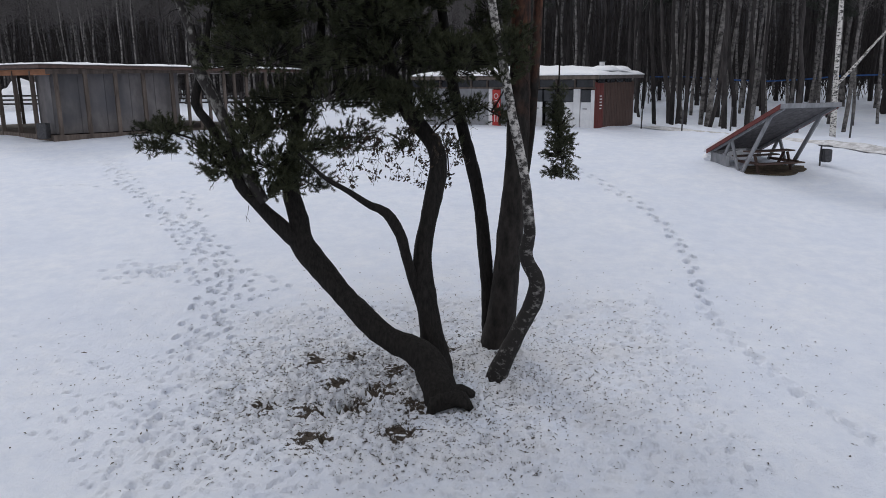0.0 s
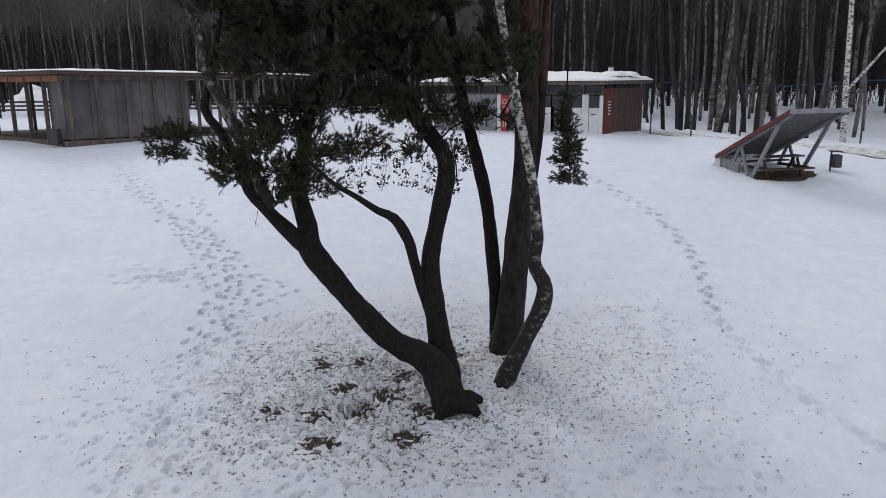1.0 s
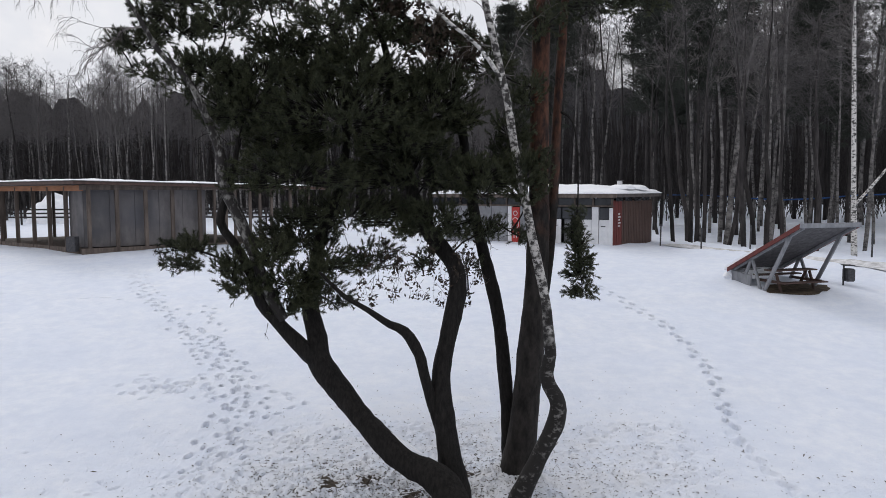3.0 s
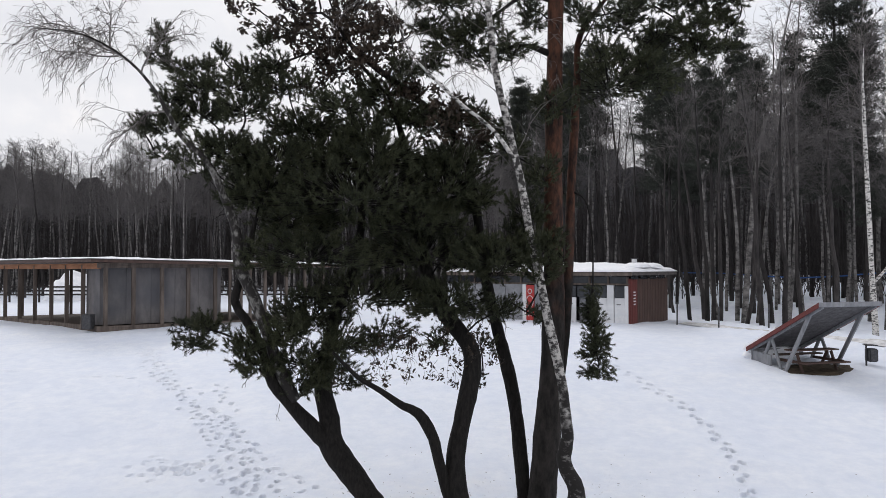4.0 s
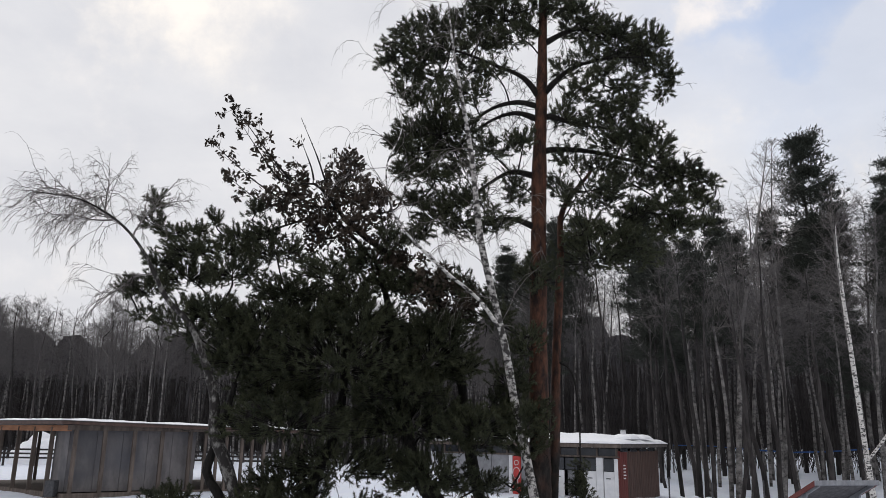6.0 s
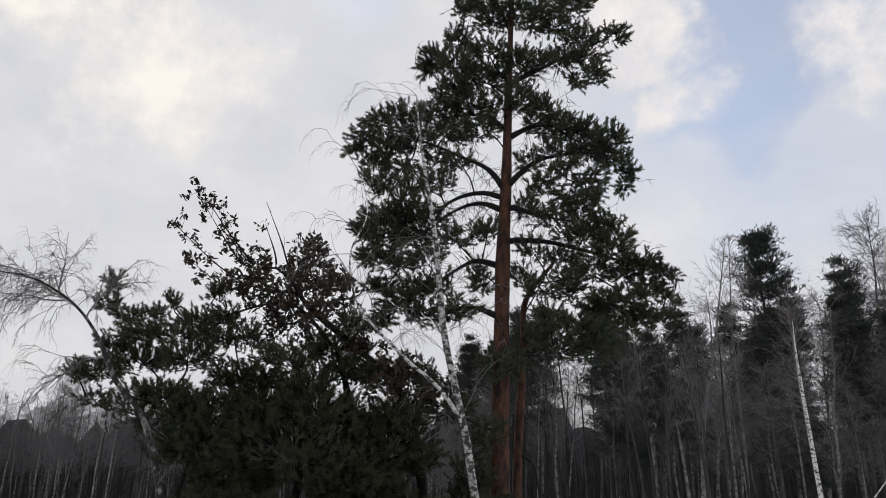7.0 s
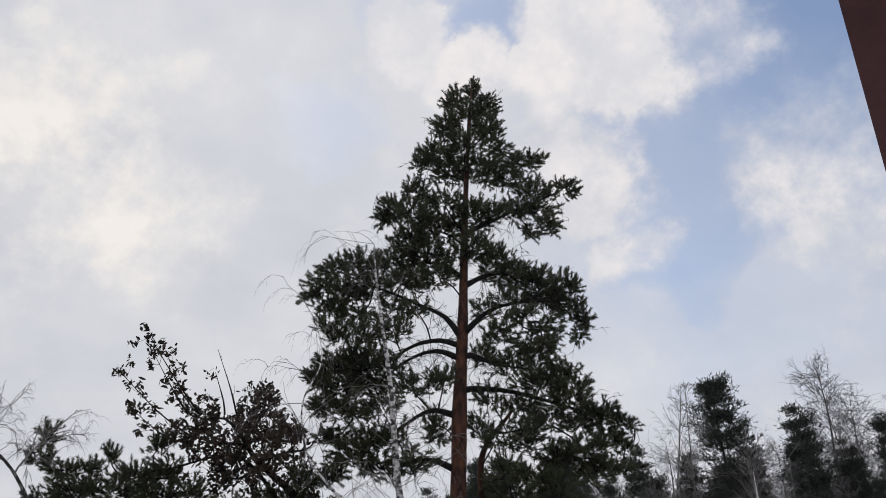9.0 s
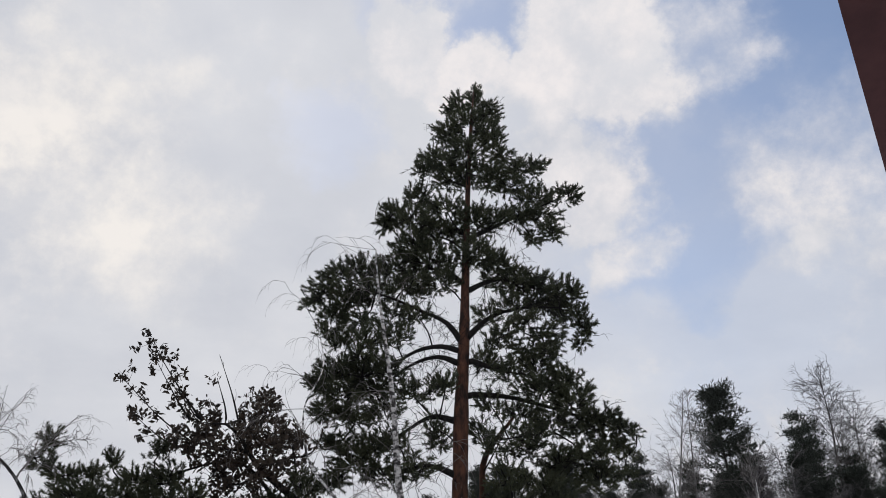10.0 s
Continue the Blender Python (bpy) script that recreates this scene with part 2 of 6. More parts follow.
def bark_by_height(name, foot, top, z0, z1, scale, stretch, bump):
    """Bark that changes from an old rough foot to young bark above, in ragged patches."""
    mt, nt, b = material(name, 0.9)
    N, L = nt.nodes.new, nt.links.new
    tc = N("ShaderNodeTexCoord")
    mp = N("ShaderNodeMapping"); mp.inputs["Scale"].default_value = stretch
    L(tc.outputs["Object"], mp.inputs[0])
    n = N("ShaderNodeTexNoise"); n.inputs["Scale"].default_value = scale; n.inputs["Detail"].default_value = 8; n.inputs["Roughness"].default_value = 0.65
    L(mp.outputs[0], n.inputs["Vector"])
    big = N("ShaderNodeTexNoise"); big.inputs["Scale"].default_value = 3.0; big.inputs["Detail"].default_value = 5
    L(tc.outputs["Object"], big.inputs["Vector"])
    cols = []
    for lo, hi, c1, c2 in (foot, top):
        r = N("ShaderNodeValToRGB"); L(n.outputs[0], r.inputs[0])
        r.color_ramp.elements[0].position, r.color_ramp.elements[0].color = lo, (*c1, 1)
        r.color_ramp.elements[1].position, r.color_ramp.elements[1].color = hi, (*c2, 1)
        cols.append(r.outputs[0])
    sp = N("ShaderNodeSeparateXYZ"); L(tc.outputs["Object"], sp.inputs[0])
    h = N("ShaderNodeMapRange"); L(sp.outputs[2], h.inputs[0]); h.inputs[1].default_value, h.inputs[2].default_value = z0, z1
    add = N("ShaderNodeMath"); add.operation = "ADD"; L(h.outputs[0], add.inputs[0]); L(big.outputs[0], add.inputs[1])
    f = N("ShaderNodeMapRange"); L(add.outputs[0], f.inputs[0]); f.inputs[1].default_value, f.inputs[2].default_value = 0.80, 1.05
    mx = N("ShaderNodeMix"); mx.data_type = "RGBA"
    L(f.outputs[0], mx.inputs["Factor"]); L(cols[0], mx.inputs["A"]); L(cols[1], mx.inputs["B"])
    L(mx.outputs["Result"], b.inputs["Base Color"])
    bp = N("ShaderNodeBump"); bp.inputs["Strength"].default_value = bump; bp.inputs["Distance"].default_value = 0.025
    L(n.outputs[0], bp.inputs["Height"]); L(bp.outputs[0], b.inputs["Normal"])
    return mt


M_TALLBARK = bark_by_height("tall_pine_bark", (0.35, 0.65, (0.009, 0.0078, 0.007), (0.036, 0.031, 0.028)), (0.38, 0.62, (0.018, 0.0105, 0.009), (0.10, 0.043, 0.025)), 2.5, 8.0, 9, (1, 1, 0.42), 1.0)
M_BIRCHBARK = bark_by_height("birch_trunk_bark", (0.55, 0.72, (0.022, 0.020, 0.019), (0.22, 0.21, 0.20)), (0.45, 0.56, (0.045, 0.042, 0.04), (0.50, 0.48, 0.455)), 1.4, 5.0, 8, (1, 1, 1.5), 0.7)
# far twigs: a little distance haze is mixed into this grey
M_TWIG = surface("bare_twigs", (0.08, 0.074, 0.074), (0.20, 0.185, 0.182), 5, 0.85, 0.0)
M_PALETWIG = surface("pale_bare_twigs", (0.12, 0.105, 0.10), (0.26, 0.24, 0.23), 5, 0.85, 0.0)
M_NEEDLE = foliage("pine_needles", (0.016, 0.021, 0.012), (0.070, 0.076, 0.038))
M_DRYLEAF = foliage("withered_leaves", (0.018, 0.014, 0.010), (0.055, 0.038, 0.025))
M_FARNEEDLE = foliage("far_pine_needles", (0.020, 0.025, 0.020), (0.05, 0.056, 0.044))
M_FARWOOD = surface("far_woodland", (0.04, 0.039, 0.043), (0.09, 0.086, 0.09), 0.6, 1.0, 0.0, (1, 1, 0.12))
M_FARBARK = surface("far_bark", (0.017, 0.0155, 0.0155), (0.054, 0.048, 0.047), 3, 0.95, 0.3, (1, 1, 0.3), vary=0.35)
# lighter than far bark: distance haze put into the thicket's colour
M_HAZY_THICKET = surface("hazy_thicket", (0.045, 0.042, 0.043), (0.12, 0.112, 0.112), 3, 0.95, 0.0)
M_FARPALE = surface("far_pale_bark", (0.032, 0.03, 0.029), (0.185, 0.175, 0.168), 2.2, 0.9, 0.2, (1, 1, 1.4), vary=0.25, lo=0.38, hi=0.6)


# ---- geometry helpers ----
class Buf:
    def __init__(self):
        self.v, self.f, self.n = [], [], 0

    def add(self, verts, faces):
        verts = np.asarray(verts, float)
        self.v.append(verts)
        self.f.extend([tuple(int(i) + self.n for i in q) for q in faces])
        self.n += len(verts)

    def tris(self, verts):
        """Loose triangles: n x 3 x 3."""
        verts = np.asarray(verts, float).reshape(-1, 3)
        k = len(verts)
        self.v.append(verts)
        self.f.extend([(self.n + i, self.n + i + 1, self.n + i + 2) for i in range(0, k, 3)])
        self.n += k

    def quads(self, verts):
        verts = np.asarray(verts, float).reshape(-1, 3)
        k = len(verts)
        self.v.append(verts)
        self.f.extend([(self.n + i, self.n + i + 1, self.n + i + 2, self.n + i + 3) for i in range(0, k, 4)])
        self.n += k

    def mesh(self, name, mat, smooth=False):
        me = bpy.data.meshes.new(name)
        me.from_pydata(np.concatenate(self.v) if self.v else [], [], self.f)
        me.materials.append(mat)
        if smooth:
            me.polygons.foreach_set("use_smooth", [True] * len(me.polygons))
        me.update()
        return me


def thing(name, at, label, category, group="", kind=""):
    ob = new(name)
    ob.location = at
    return tagged(ob, label, category, group, kind)


def part(name, data, parent, label="", mat=None):
    """Link a Buf, a mesh or a bmesh as one mesh object under a thing or a part; the geometry is given in the thing's own space."""
    if isinstance(data, Buf):
        data = data.mesh(name, mat)
    elif isinstance(data, bmesh.types.BMesh):
        me = bpy.data.meshes.new(name)
        data.to_mesh(me)
        data.free()
        me.materials.append(mat)
        data = me
    ob = new(name, data)
    ob.parent = parent
    if label:
        ob["label"] = label
    return ob


def box(a, b, bevel=0.0, warp=None):
    """A box from corner a to corner b, with worn edges."""
    bm = bmesh.new()
    bmesh.ops.create_cube(bm, size=1)
    for v in bm.verts:
        v.co = Vector([(a[i] + b[i]) / 2 + v.co[i] * abs(b[i] - a[i]) for i in range(3)])
    if bevel:
        bmesh.ops.bevel(bm, geom=bm.edges[:], offset=bevel, segments=2, affect="EDGES")
    if warp:
        for v in bm.verts:
            v.co = Vector(warp(v.co))
    return bm


def beam(p, q, w, h, bevel=0.008, up=(0, 0, 1)):
    """A squared timber from p to q."""
    p, q = Vector(p), Vector(q)
    ax = (q - p).normalized()
    sd = ax.cross(Vector(up))
    if sd.length < 1e-3:
        sd = Vector((1, 0, 0))
    sd.normalize()
    u = sd.cross(ax)
    ln = (q - p).length
    bm = box((0, -w / 2, -h / 2), (ln, w / 2, h / 2), bevel)
    for v in bm.verts:
        v.co = p + ax * v.co.x + sd * v.co.y + u * v.co.z
    return bm


def smooth_path(nodes, step=0.12):
    """Catmull-Rom through (x, y, z, r) nodes."""
    P = np.array(nodes, float)
    P = np.vstack([2 * P[0] - P[1], P, 2 * P[-1] - P[-2]])
    P[0, 3], P[-1, 3] = P[1, 3], P[-2, 3]
    out = []
    for i in range(1, len(P) - 2):
        n = max(2, int(np.linalg.norm(P[i + 1, :3] - P[i, :3]) / step))
        t = np.linspace(0, 1, n, endpoint=False)[:, None]
        a, b, c, d = P[i - 1], P[i], P[i + 1], P[i + 2]
        out.append(0.5 * (2 * b + (c - a) * t + (2 * a - 5 * b + 4 * c - d) * t ** 2 + (3 * b - a - 3 * c + d) * t ** 3))
    return np.vstack(out + [P[-2:-1]])


def tube(buf, path, sides=8, rough=0.0, seed=0):
    """A tapered tube along (x, y, z, r) points, with knotty relief."""
    path = np.asarray(path, float)
    C, R = path[:, :3], np.maximum(path[:, 3], 0.001)
    T = np.gradient(C, axis=0)
    T /= np.linalg.norm(T, axis=1)[:, None] + 1e-9
    ref = np.array([0.31, 0.95, 0.05])
    U = np.cross(T, ref)
    U /= np.linalg.norm(U, axis=1)[:, None] + 1e-9
    V = np.cross(T, U)
    a = np.linspace(0, 2 * np.pi, sides, endpoint=False)
    rng = np.random.RandomState(seed + 7)
    k = np.ones((len(C), sides))
    if rough:
        k += rough * rng.uniform(-1, 1, (len(C), sides)) + rough * 1.3 * np.sin(a * 3 + rng.uniform(0, 6))[None] * 0.6
        k += rough * 0.8 * np.sin(np.linspace(0, len(C) * 0.55, len(C)))[:, None]
    ring = C[:, None] + (R[:, None] * k)[..., None] * (np.cos(a)[None, :, None] * U[:, None] + np.sin(a)[None, :, None] * V[:, None])
    n = len(C)
    faces = [(i * sides + j, i * sides + (j + 1) % sides, (i + 1) * sides + (j + 1) % sides, (i + 1) * sides + j) for i in range(n - 1) for j in range(sides)]
    faces.append(tuple(range(sides - 1, -1, -1)))
    faces.append(tuple((n - 1) * sides + j for j in range(sides)))
    buf.add(ring.reshape(-1, 3), faces)


def unit(v):
    return v / (np.linalg.norm(v, axis=-1, keepdims=True) + 1e-9)


def shoots(buf, P, D, rng, length=0.2, needles=26, needle=0.085, width=0.007):
    """Pine shoots at P along D: needles set round the tip end of each shoot."""
    n = len(P)
    D = unit(D)
    t = rng.uniform(0.0, 1.0, (n, needles)) ** 0.8
    base = P[:, None] + D[:, None] * (t * length)[..., None]
    spread = unit(rng.normal(size=(n, needles, 3)))
    nd = unit(D[:, None] * rng.uniform(0.45, 1.15, (n, needles, 1)) + spread * 0.75)
    ln = needle * rng.uniform(0.7, 1.25, (n, needles, 1))
    side = unit(np.cross(nd, rng.normal(size=nd.shape))) * width
    tip = base + nd * ln
    tri = np.stack([base - side, base + side, tip], 2)
    buf.tris(tri.reshape(-1, 3))


def leaves(buf, P, rng, size=0.07):
    n = len(P)
    a, b = unit(rng.normal(size=(n, 3))), unit(rng.normal(size=(n, 3)))
    b = unit(np.cross(a, b))
    s = size * rng.uniform(0.6, 1.3, (n, 1))
    buf.quads(np.stack([P - a * s, P + b * s * 0.45, P + a * s, P - b * s * 0.45], 1))


def strokes(buf, P, Q, w0, w1, rng):
    """Thin twigs from P to Q as two crossed blades each."""
    if not len(P):
        return
    ax = unit(Q - P)
    s1 = unit(np.cross(ax, rng.normal(size=P.shape)))
    s2 = np.cross(ax, s1)
    w0, w1 = np.broadcast_to(w0, len(P))[:, None], np.broadcast_to(w1, len(P))[:, None]
    for sd in (s1, s2):
        buf.quads(np.stack([P - sd * w0, P + sd * w0, Q + sd * w1, Q - sd * w1], 1))


def twig_fan(buf, P, D, L, w, rng, levels=2, kids=4, spread=0.7, shrink=0.55, droop=0.1, segs=3, wander=0.25):
    """Branching twigs, level by level; returns the tip points."""
    P, D, L = np.asarray(P, float), unit(np.asarray(D, float)), np.asarray(L, float)
    for lev in range(levels + 1):
        chain, d, p = [P], D, P
        for i in range(segs):
            d = unit(d + rng.normal(size=d.shape) * wander + np.array([0, 0, -droop * (lev + 0.4)]))
            q = p + d * (L / segs)[:, None]
            strokes(buf, p, q, w * (1 - 0.6 * i / segs), w * (1 - 0.6 * (i + 1) / segs), rng)
            chain.append(q); p = q
        if lev == levels:
            return p
        C = np.stack(chain, 1)
        n = len(P)
        t = rng.uniform(0.25, 1.0, (n, kids)) * segs
        k = np.minimum(t.astype(int), segs - 1)
        f = (t - k)[..., None]
        r = np.arange(n)[:, None]
        nP = C[r, k] * (1 - f) + C[r, k + 1] * f
        nD = D[:, None] + rng.normal(size=(n, kids, 3)) * spread
        P, D = nP.reshape(-1, 3), unit(nD.reshape(-1, 3))
        L = (L[:, None] * shrink * rng.uniform(0.6, 1.3, (n, kids))).reshape(-1)
        w *= 0.6


def ribbon_twig(buf, p, d, rng, length, width, segs=5, droop=0.0, wander=0.35):
    """A thin three-sided twig that wanders and droops; returns its points."""
    pts, p, d = [np.array(p, float)], np.array(p, float), unit(np.array(d, float))
    for i in range(segs):
        d = unit(d + rng.normal(size=3) * wander * 0.5 + np.array([0, 0, -droop]))
        p = p + d * length / segs
        pts.append(p)
    W = np.linspace(width, width * 0.3, segs + 1)
    tube(buf, np.c_[np.array(pts), W], 3)
    return np.array(pts)


# ---- the snow field ----
def slope(y):
    """Height of the lawn: it rises from the trees to the huts, then lies flat."""
    y = np.asarray(y, float)
    k = 26.0
    a = -2.40 + 0.115 * (np.maximum(y, 4.0) - 12.5)
    return np.where(y < 4, a + 0 * y, -np.log(np.exp(-k * 0.3 * a) + 1) / (k * 0.3) + 0.0)


def bank(x, y):
    """The cleared path's snow bank beside the forest."""
    d = ((y - 36.0) + 1.42 * (x - 10.3)) / 1.74
    w = np.clip((x - 9.0) / 2.0, 0, 1)
    return w * (0.20 * np.exp(-((d + 1.1) / 0.5) ** 2) + 0.26 * np.exp(-((d - 1.3) / 0.6) ** 2) - 0.06 * np.exp(-((d - 0.1) / 0.5) ** 2))


def lie(x, y):
    x, y = np.asarray(x, float), np.asarray(y, float)
    z = slope(y) - 0.05 * np.clip(x - 6.5, 0, 8) * np.clip((y - 30) / 4, 0, 1)
    z = z + 0.022 * np.clip(y - 38, 0, 70) * np.clip((x - 3) / 7, 0, 1)
    return z + bank(x, y)


def gz(x, y):
    return float(on_snow(x, y))


PRINTS = []     # x, y, turn, depth, length


def trail(pts, stride, side, depth, length, rng, wild=0.08):
    P = smooth_path([(x, y, 0, 0) for x, y in pts], 0.05)[:, :2]
    s = np.r_[0, np.cumsum(np.linalg.norm(np.diff(P, axis=0), axis=1))]
    k = 0
    for q in np.arange(0, s[-1], stride):
        q += rng.uniform(-0.1, 0.1)
        x, y = np.interp(q, s, P[:, 0]), np.interp(q, s, P[:, 1])
        x2, y2 = np.interp(q + 0.1, s, P[:, 0]), np.interp(q + 0.1, s, P[:, 1])
        a = math.atan2(y2 - y, x2 - x)
        o = side * (1 if k % 2 else -1) + rng.normal() * wild
        PRINTS.append((x - math.sin(a) * o, y + math.cos(a) * o, a + rng.normal() * 0.25, depth * rng.uniform(0.7, 1.2), length * rng.uniform(0.85, 1.15)))
        k += 1


G = {}


def on_snow(x, y):
    """Height of the finished snow surface."""
    X, Y, Z = G["X"], G["Y"], G["Z"]
    i, j = np.clip(np.searchsorted(X, x) - 1, 0, len(X) - 2), np.clip(np.searchsorted(Y, y) - 1, 0, len(Y) - 2)
    u, v = (x - X[i]) / (X[i + 1] - X[i]), (y - Y[j]) / (Y[j + 1] - Y[j])
    return Z[j, i] * (1 - u) * (1 - v) + Z[j, i + 1] * u * (1 - v) + Z[j + 1, i] * (1 - u) * v + Z[j + 1, i + 1] * u * v


def fallen_litter():
    """Needles, bark crumbs and cones on the snow under the trees."""
    rng = np.random.RandomState(14)
    n = 6500
    x = np.r_[rng.normal(size=n // 2) * 1.7 - 0.7, rng.normal(size=n - n // 2) * 2.9 + 0.3]
    y = np.r_[rng.normal(size=n // 2) * 1.15 + 11.9, rng.normal(size=n - n // 2) * 1.8 + 12.4]
    # 5200 more pieces, set at the centres of the trodden hollows
    hollow = np.array([q[:2] for q in PRINTS if abs(q[0] + 1.3) < 2.6 and abs(q[1] - 11.4) < 2.2])
    pick = hollow[rng.randint(0, len(hollow), 5200)] + rng.normal(size=(5200, 2)) * 0.02
    x, y = np.r_[x, pick[:, 0]], np.r_[y, pick[:, 1]]
    keep = y > 7.5
    x, y = x[keep], y[keep]
    n = len(x)
    P = np.stack([x, y, on_snow(x, y) + 0.006], 1)
    a = rng.uniform(0, 6.283, n)
    ln, wd = rng.gamma(2.0, 0.008, n) + 0.005, rng.uniform(0.004, 0.014, n)
    u = np.stack([np.cos(a), np.sin(a), rng.normal(size=n) * 0.25], 1) * ln[:, None]
    v = np.stack([-np.sin(a), np.cos(a), rng.normal(size=n) * 0.25], 1) * wd[:, None]
    h = np.array([0, 0, 0.008])
    b = Buf()
    b.quads(np.stack([P - u, P - v + h, P + u, P + v + h], 1))
    tagged(new("needle_litter", b.mesh("needle_litter", M_LITTER)), "fallen needles and bark crumbs scattered on snow", "litter", "", "stuff")


def build_ground():
    rng = np.random.RandomState(3)
    trail([(-13.1, 29.3), (-11.0, 25.3), (-8.9, 22.5), (-7.4, 20.2), (-6.2, 18.3), (-5.3, 16.8), (-5.1, 15.1), (-5.0, 13.8), (-4.8, 12.6)], 0.30, 0.14, 0.062, 0.088, rng)
    trail([(-12.6, 29.0), (-10.6, 25.2), (-8.5, 22.4), (-7.0, 20.2), (-5.8, 18.2), (-4.9, 16.6), (-4.6, 15.0), (-4.7, 13.6)], 0.30, 0.16, 0.056, 0.085, rng, 0.1)
    trail([(-8.1, 23.7), (-6.4, 19.7), (-5.2, 17.5), (-4.6, 16.4), (-4.2, 14.6), (-4.4, 13.5), (-4.0, 12.8)], 0.30, 0.14, 0.06, 0.088, rng, 0.1)
    trail([(-7.6, 21.6), (-6.7, 19.6), (-5.6, 17.6), (-5.0, 15.8), (-4.5, 14.0)], 0.36, 0.26, 0.05, 0.085, rng, 0.2)
    trail([(-4.9, 17.1), (-4.0, 16.6), (-3.6, 16.0), (-3.9, 15.4)], 0.34, 0.08, 0.03, 0.10, rng)
    trail([(-16.5, 25.5), (-13.0, 24.6), (-10.4, 24.2)], 0.45, 0.1, 0.03, 0.12, rng)
    trail([(-4.6, 11.6), (-4.2, 10.2), (-4.2, 9.2), (-3.9, 8.2)], 0.36, 0.2, 0.05, 0.10, rng, 0.25)
    trail([(4.6, 26.3), (5.5, 23.0), (5.9, 20.7), (5.87, 18.5), (5.7, 16.9), (5.4, 15.5), (5.2, 14.4)], 0.34, 0.09, 0.085, 0.105, rng, 0.04)
    trail([(5.2, 14.4), (5.3, 13.2), (5.64, 11.5), (5.9, 10.5), (6.2, 9.5), (6.6, 8.2)], 0.22, 0.05, 0.028, 0.13, rng, 0.02)
    # trampled ground round the trunks
    for i in range(2000):
        r, a = abs(rng.normal()) * 1.75, rng.uniform(0, 6.283)
        PRINTS.append((-1.6 + 1.35 * r * math.cos(a), 11.2 + 0.85 * r * math.sin(a), rng.uniform(0, 6.3), rng.uniform(0.011, 0.030), rng.uniform(0.038, 0.07)))
    for i in range(2200):
        PRINTS.append((rng.uniform(-4.8, 4.4), rng.uniform(8.6, 15.0), rng.uniform(0, 6.3), rng.uniform(0.006, 0.018), rng.uniform(0.04, 0.07)))
    for i in range(60):     # an old sledge scuff
        PRINTS.append((-6.7 + rng.normal() * 0.55, 16.9 + rng.normal() * 0.4, rng.uniform(0, 6.3), 0.018, 0.11))

    def axis(lo, hi, step, far0, far1, grow=1.075):
        mid = np.arange(lo, hi + 1e-6, step)
        out, p, s = [], lo, step
        while p > far0:
            s *= grow; p -= s; out.append(p)
        up, p, s = [], hi, step
        while p < far1:
            s *= grow; p += s; up.append(p)
        return np.r_[out[::-1], mid, up]
    X, Y = axis(-11.5, 6.6, 0.038, -900, 900, 1.09), axis(8.2, 28.5, 0.046, -500, 1500, 1.09)
    gx, gy = np.meshgrid(X, Y)
    Z = lie(gx, gy)
    for i in range(9):      # drifts and wind ripple
        a, f = rng.uniform(0, 6.28), 0.25 * 1.6 ** i
        Z = Z + 0.055 / 1.38 ** i * np.sin(gx * f * math.cos(a) + gy * f * math.sin(a) + rng.uniform(0, 6)) * np.clip(1.2 - np.abs(gy - 18) / 60, 0, 1)
    inner = (np.abs(gx) < 9.5) & (gy > 7) & (gy < 22.5)
    Z = Z + np.where(inner, rng.normal(size=Z.shape) * (0.0015 + 0.0035 * np.exp(-((gx + 0.4) / 3.6) ** 2 - ((gy - 11.6) / 2.6) ** 2)), 0)
    for x, y, a, dep, ln in PRINTS:
        i0, i1 = np.searchsorted(X, (x - 0.5, x + 0.5)); j0, j1 = np.searchsorted(Y, (y - 0.5, y + 0.5))
        if i1 - i0 < 3 or j1 - j0 < 3:
            continue
        dx, dy = gx[j0:j1, i0:i1] - x, gy[j0:j1, i0:i1] - y
        u, v = (dx * math.cos(a) + dy * math.sin(a)) / ln, (-dx * math.sin(a) + dy * math.cos(a)) / (ln * 0.6)
        q = u * u + v * v
        Z[j0:j1, i0:i1] += -2.3 * dep * np.exp(-q ** 4) + dep * 0.40 * np.exp(-((np.sqrt(q) - 1.55) / 0.4) ** 2)
    for cx, cy, r, h in ((0.93, 12.95, 0.60, 0.24), (-0.1, 12.0, 0.6, 0.08), (0.9, 11.95, 0.36, 0.13)):
        Z += h * np.exp(-((gx - cx) ** 2 + (gy - cy) ** 2) / r ** 2)
    nx, ny = len(X), len(Y)
    ii = (np.arange(ny - 1)[:, None] * nx + np.arange(nx - 1)[None]).ravel()
    me = bpy.data.meshes.new("ground")
    me.from_pydata(np.stack([gx, gy, Z], -1).reshape(-1, 3), [], np.stack([ii, ii + 1, ii + nx + 1, ii + nx], 1).tolist())
    me.materials.append(M_SNOW)
    me.polygons.foreach_set("use_smooth", [True] * len(me.polygons))
    G.update(X=X, Y=Y, Z=Z)
    return tagged(new("ground", me), "snow-covered sloping lawn with footprints and bare trampled patches", "ground", "", "structure")


build_ground()
fallen_litter()

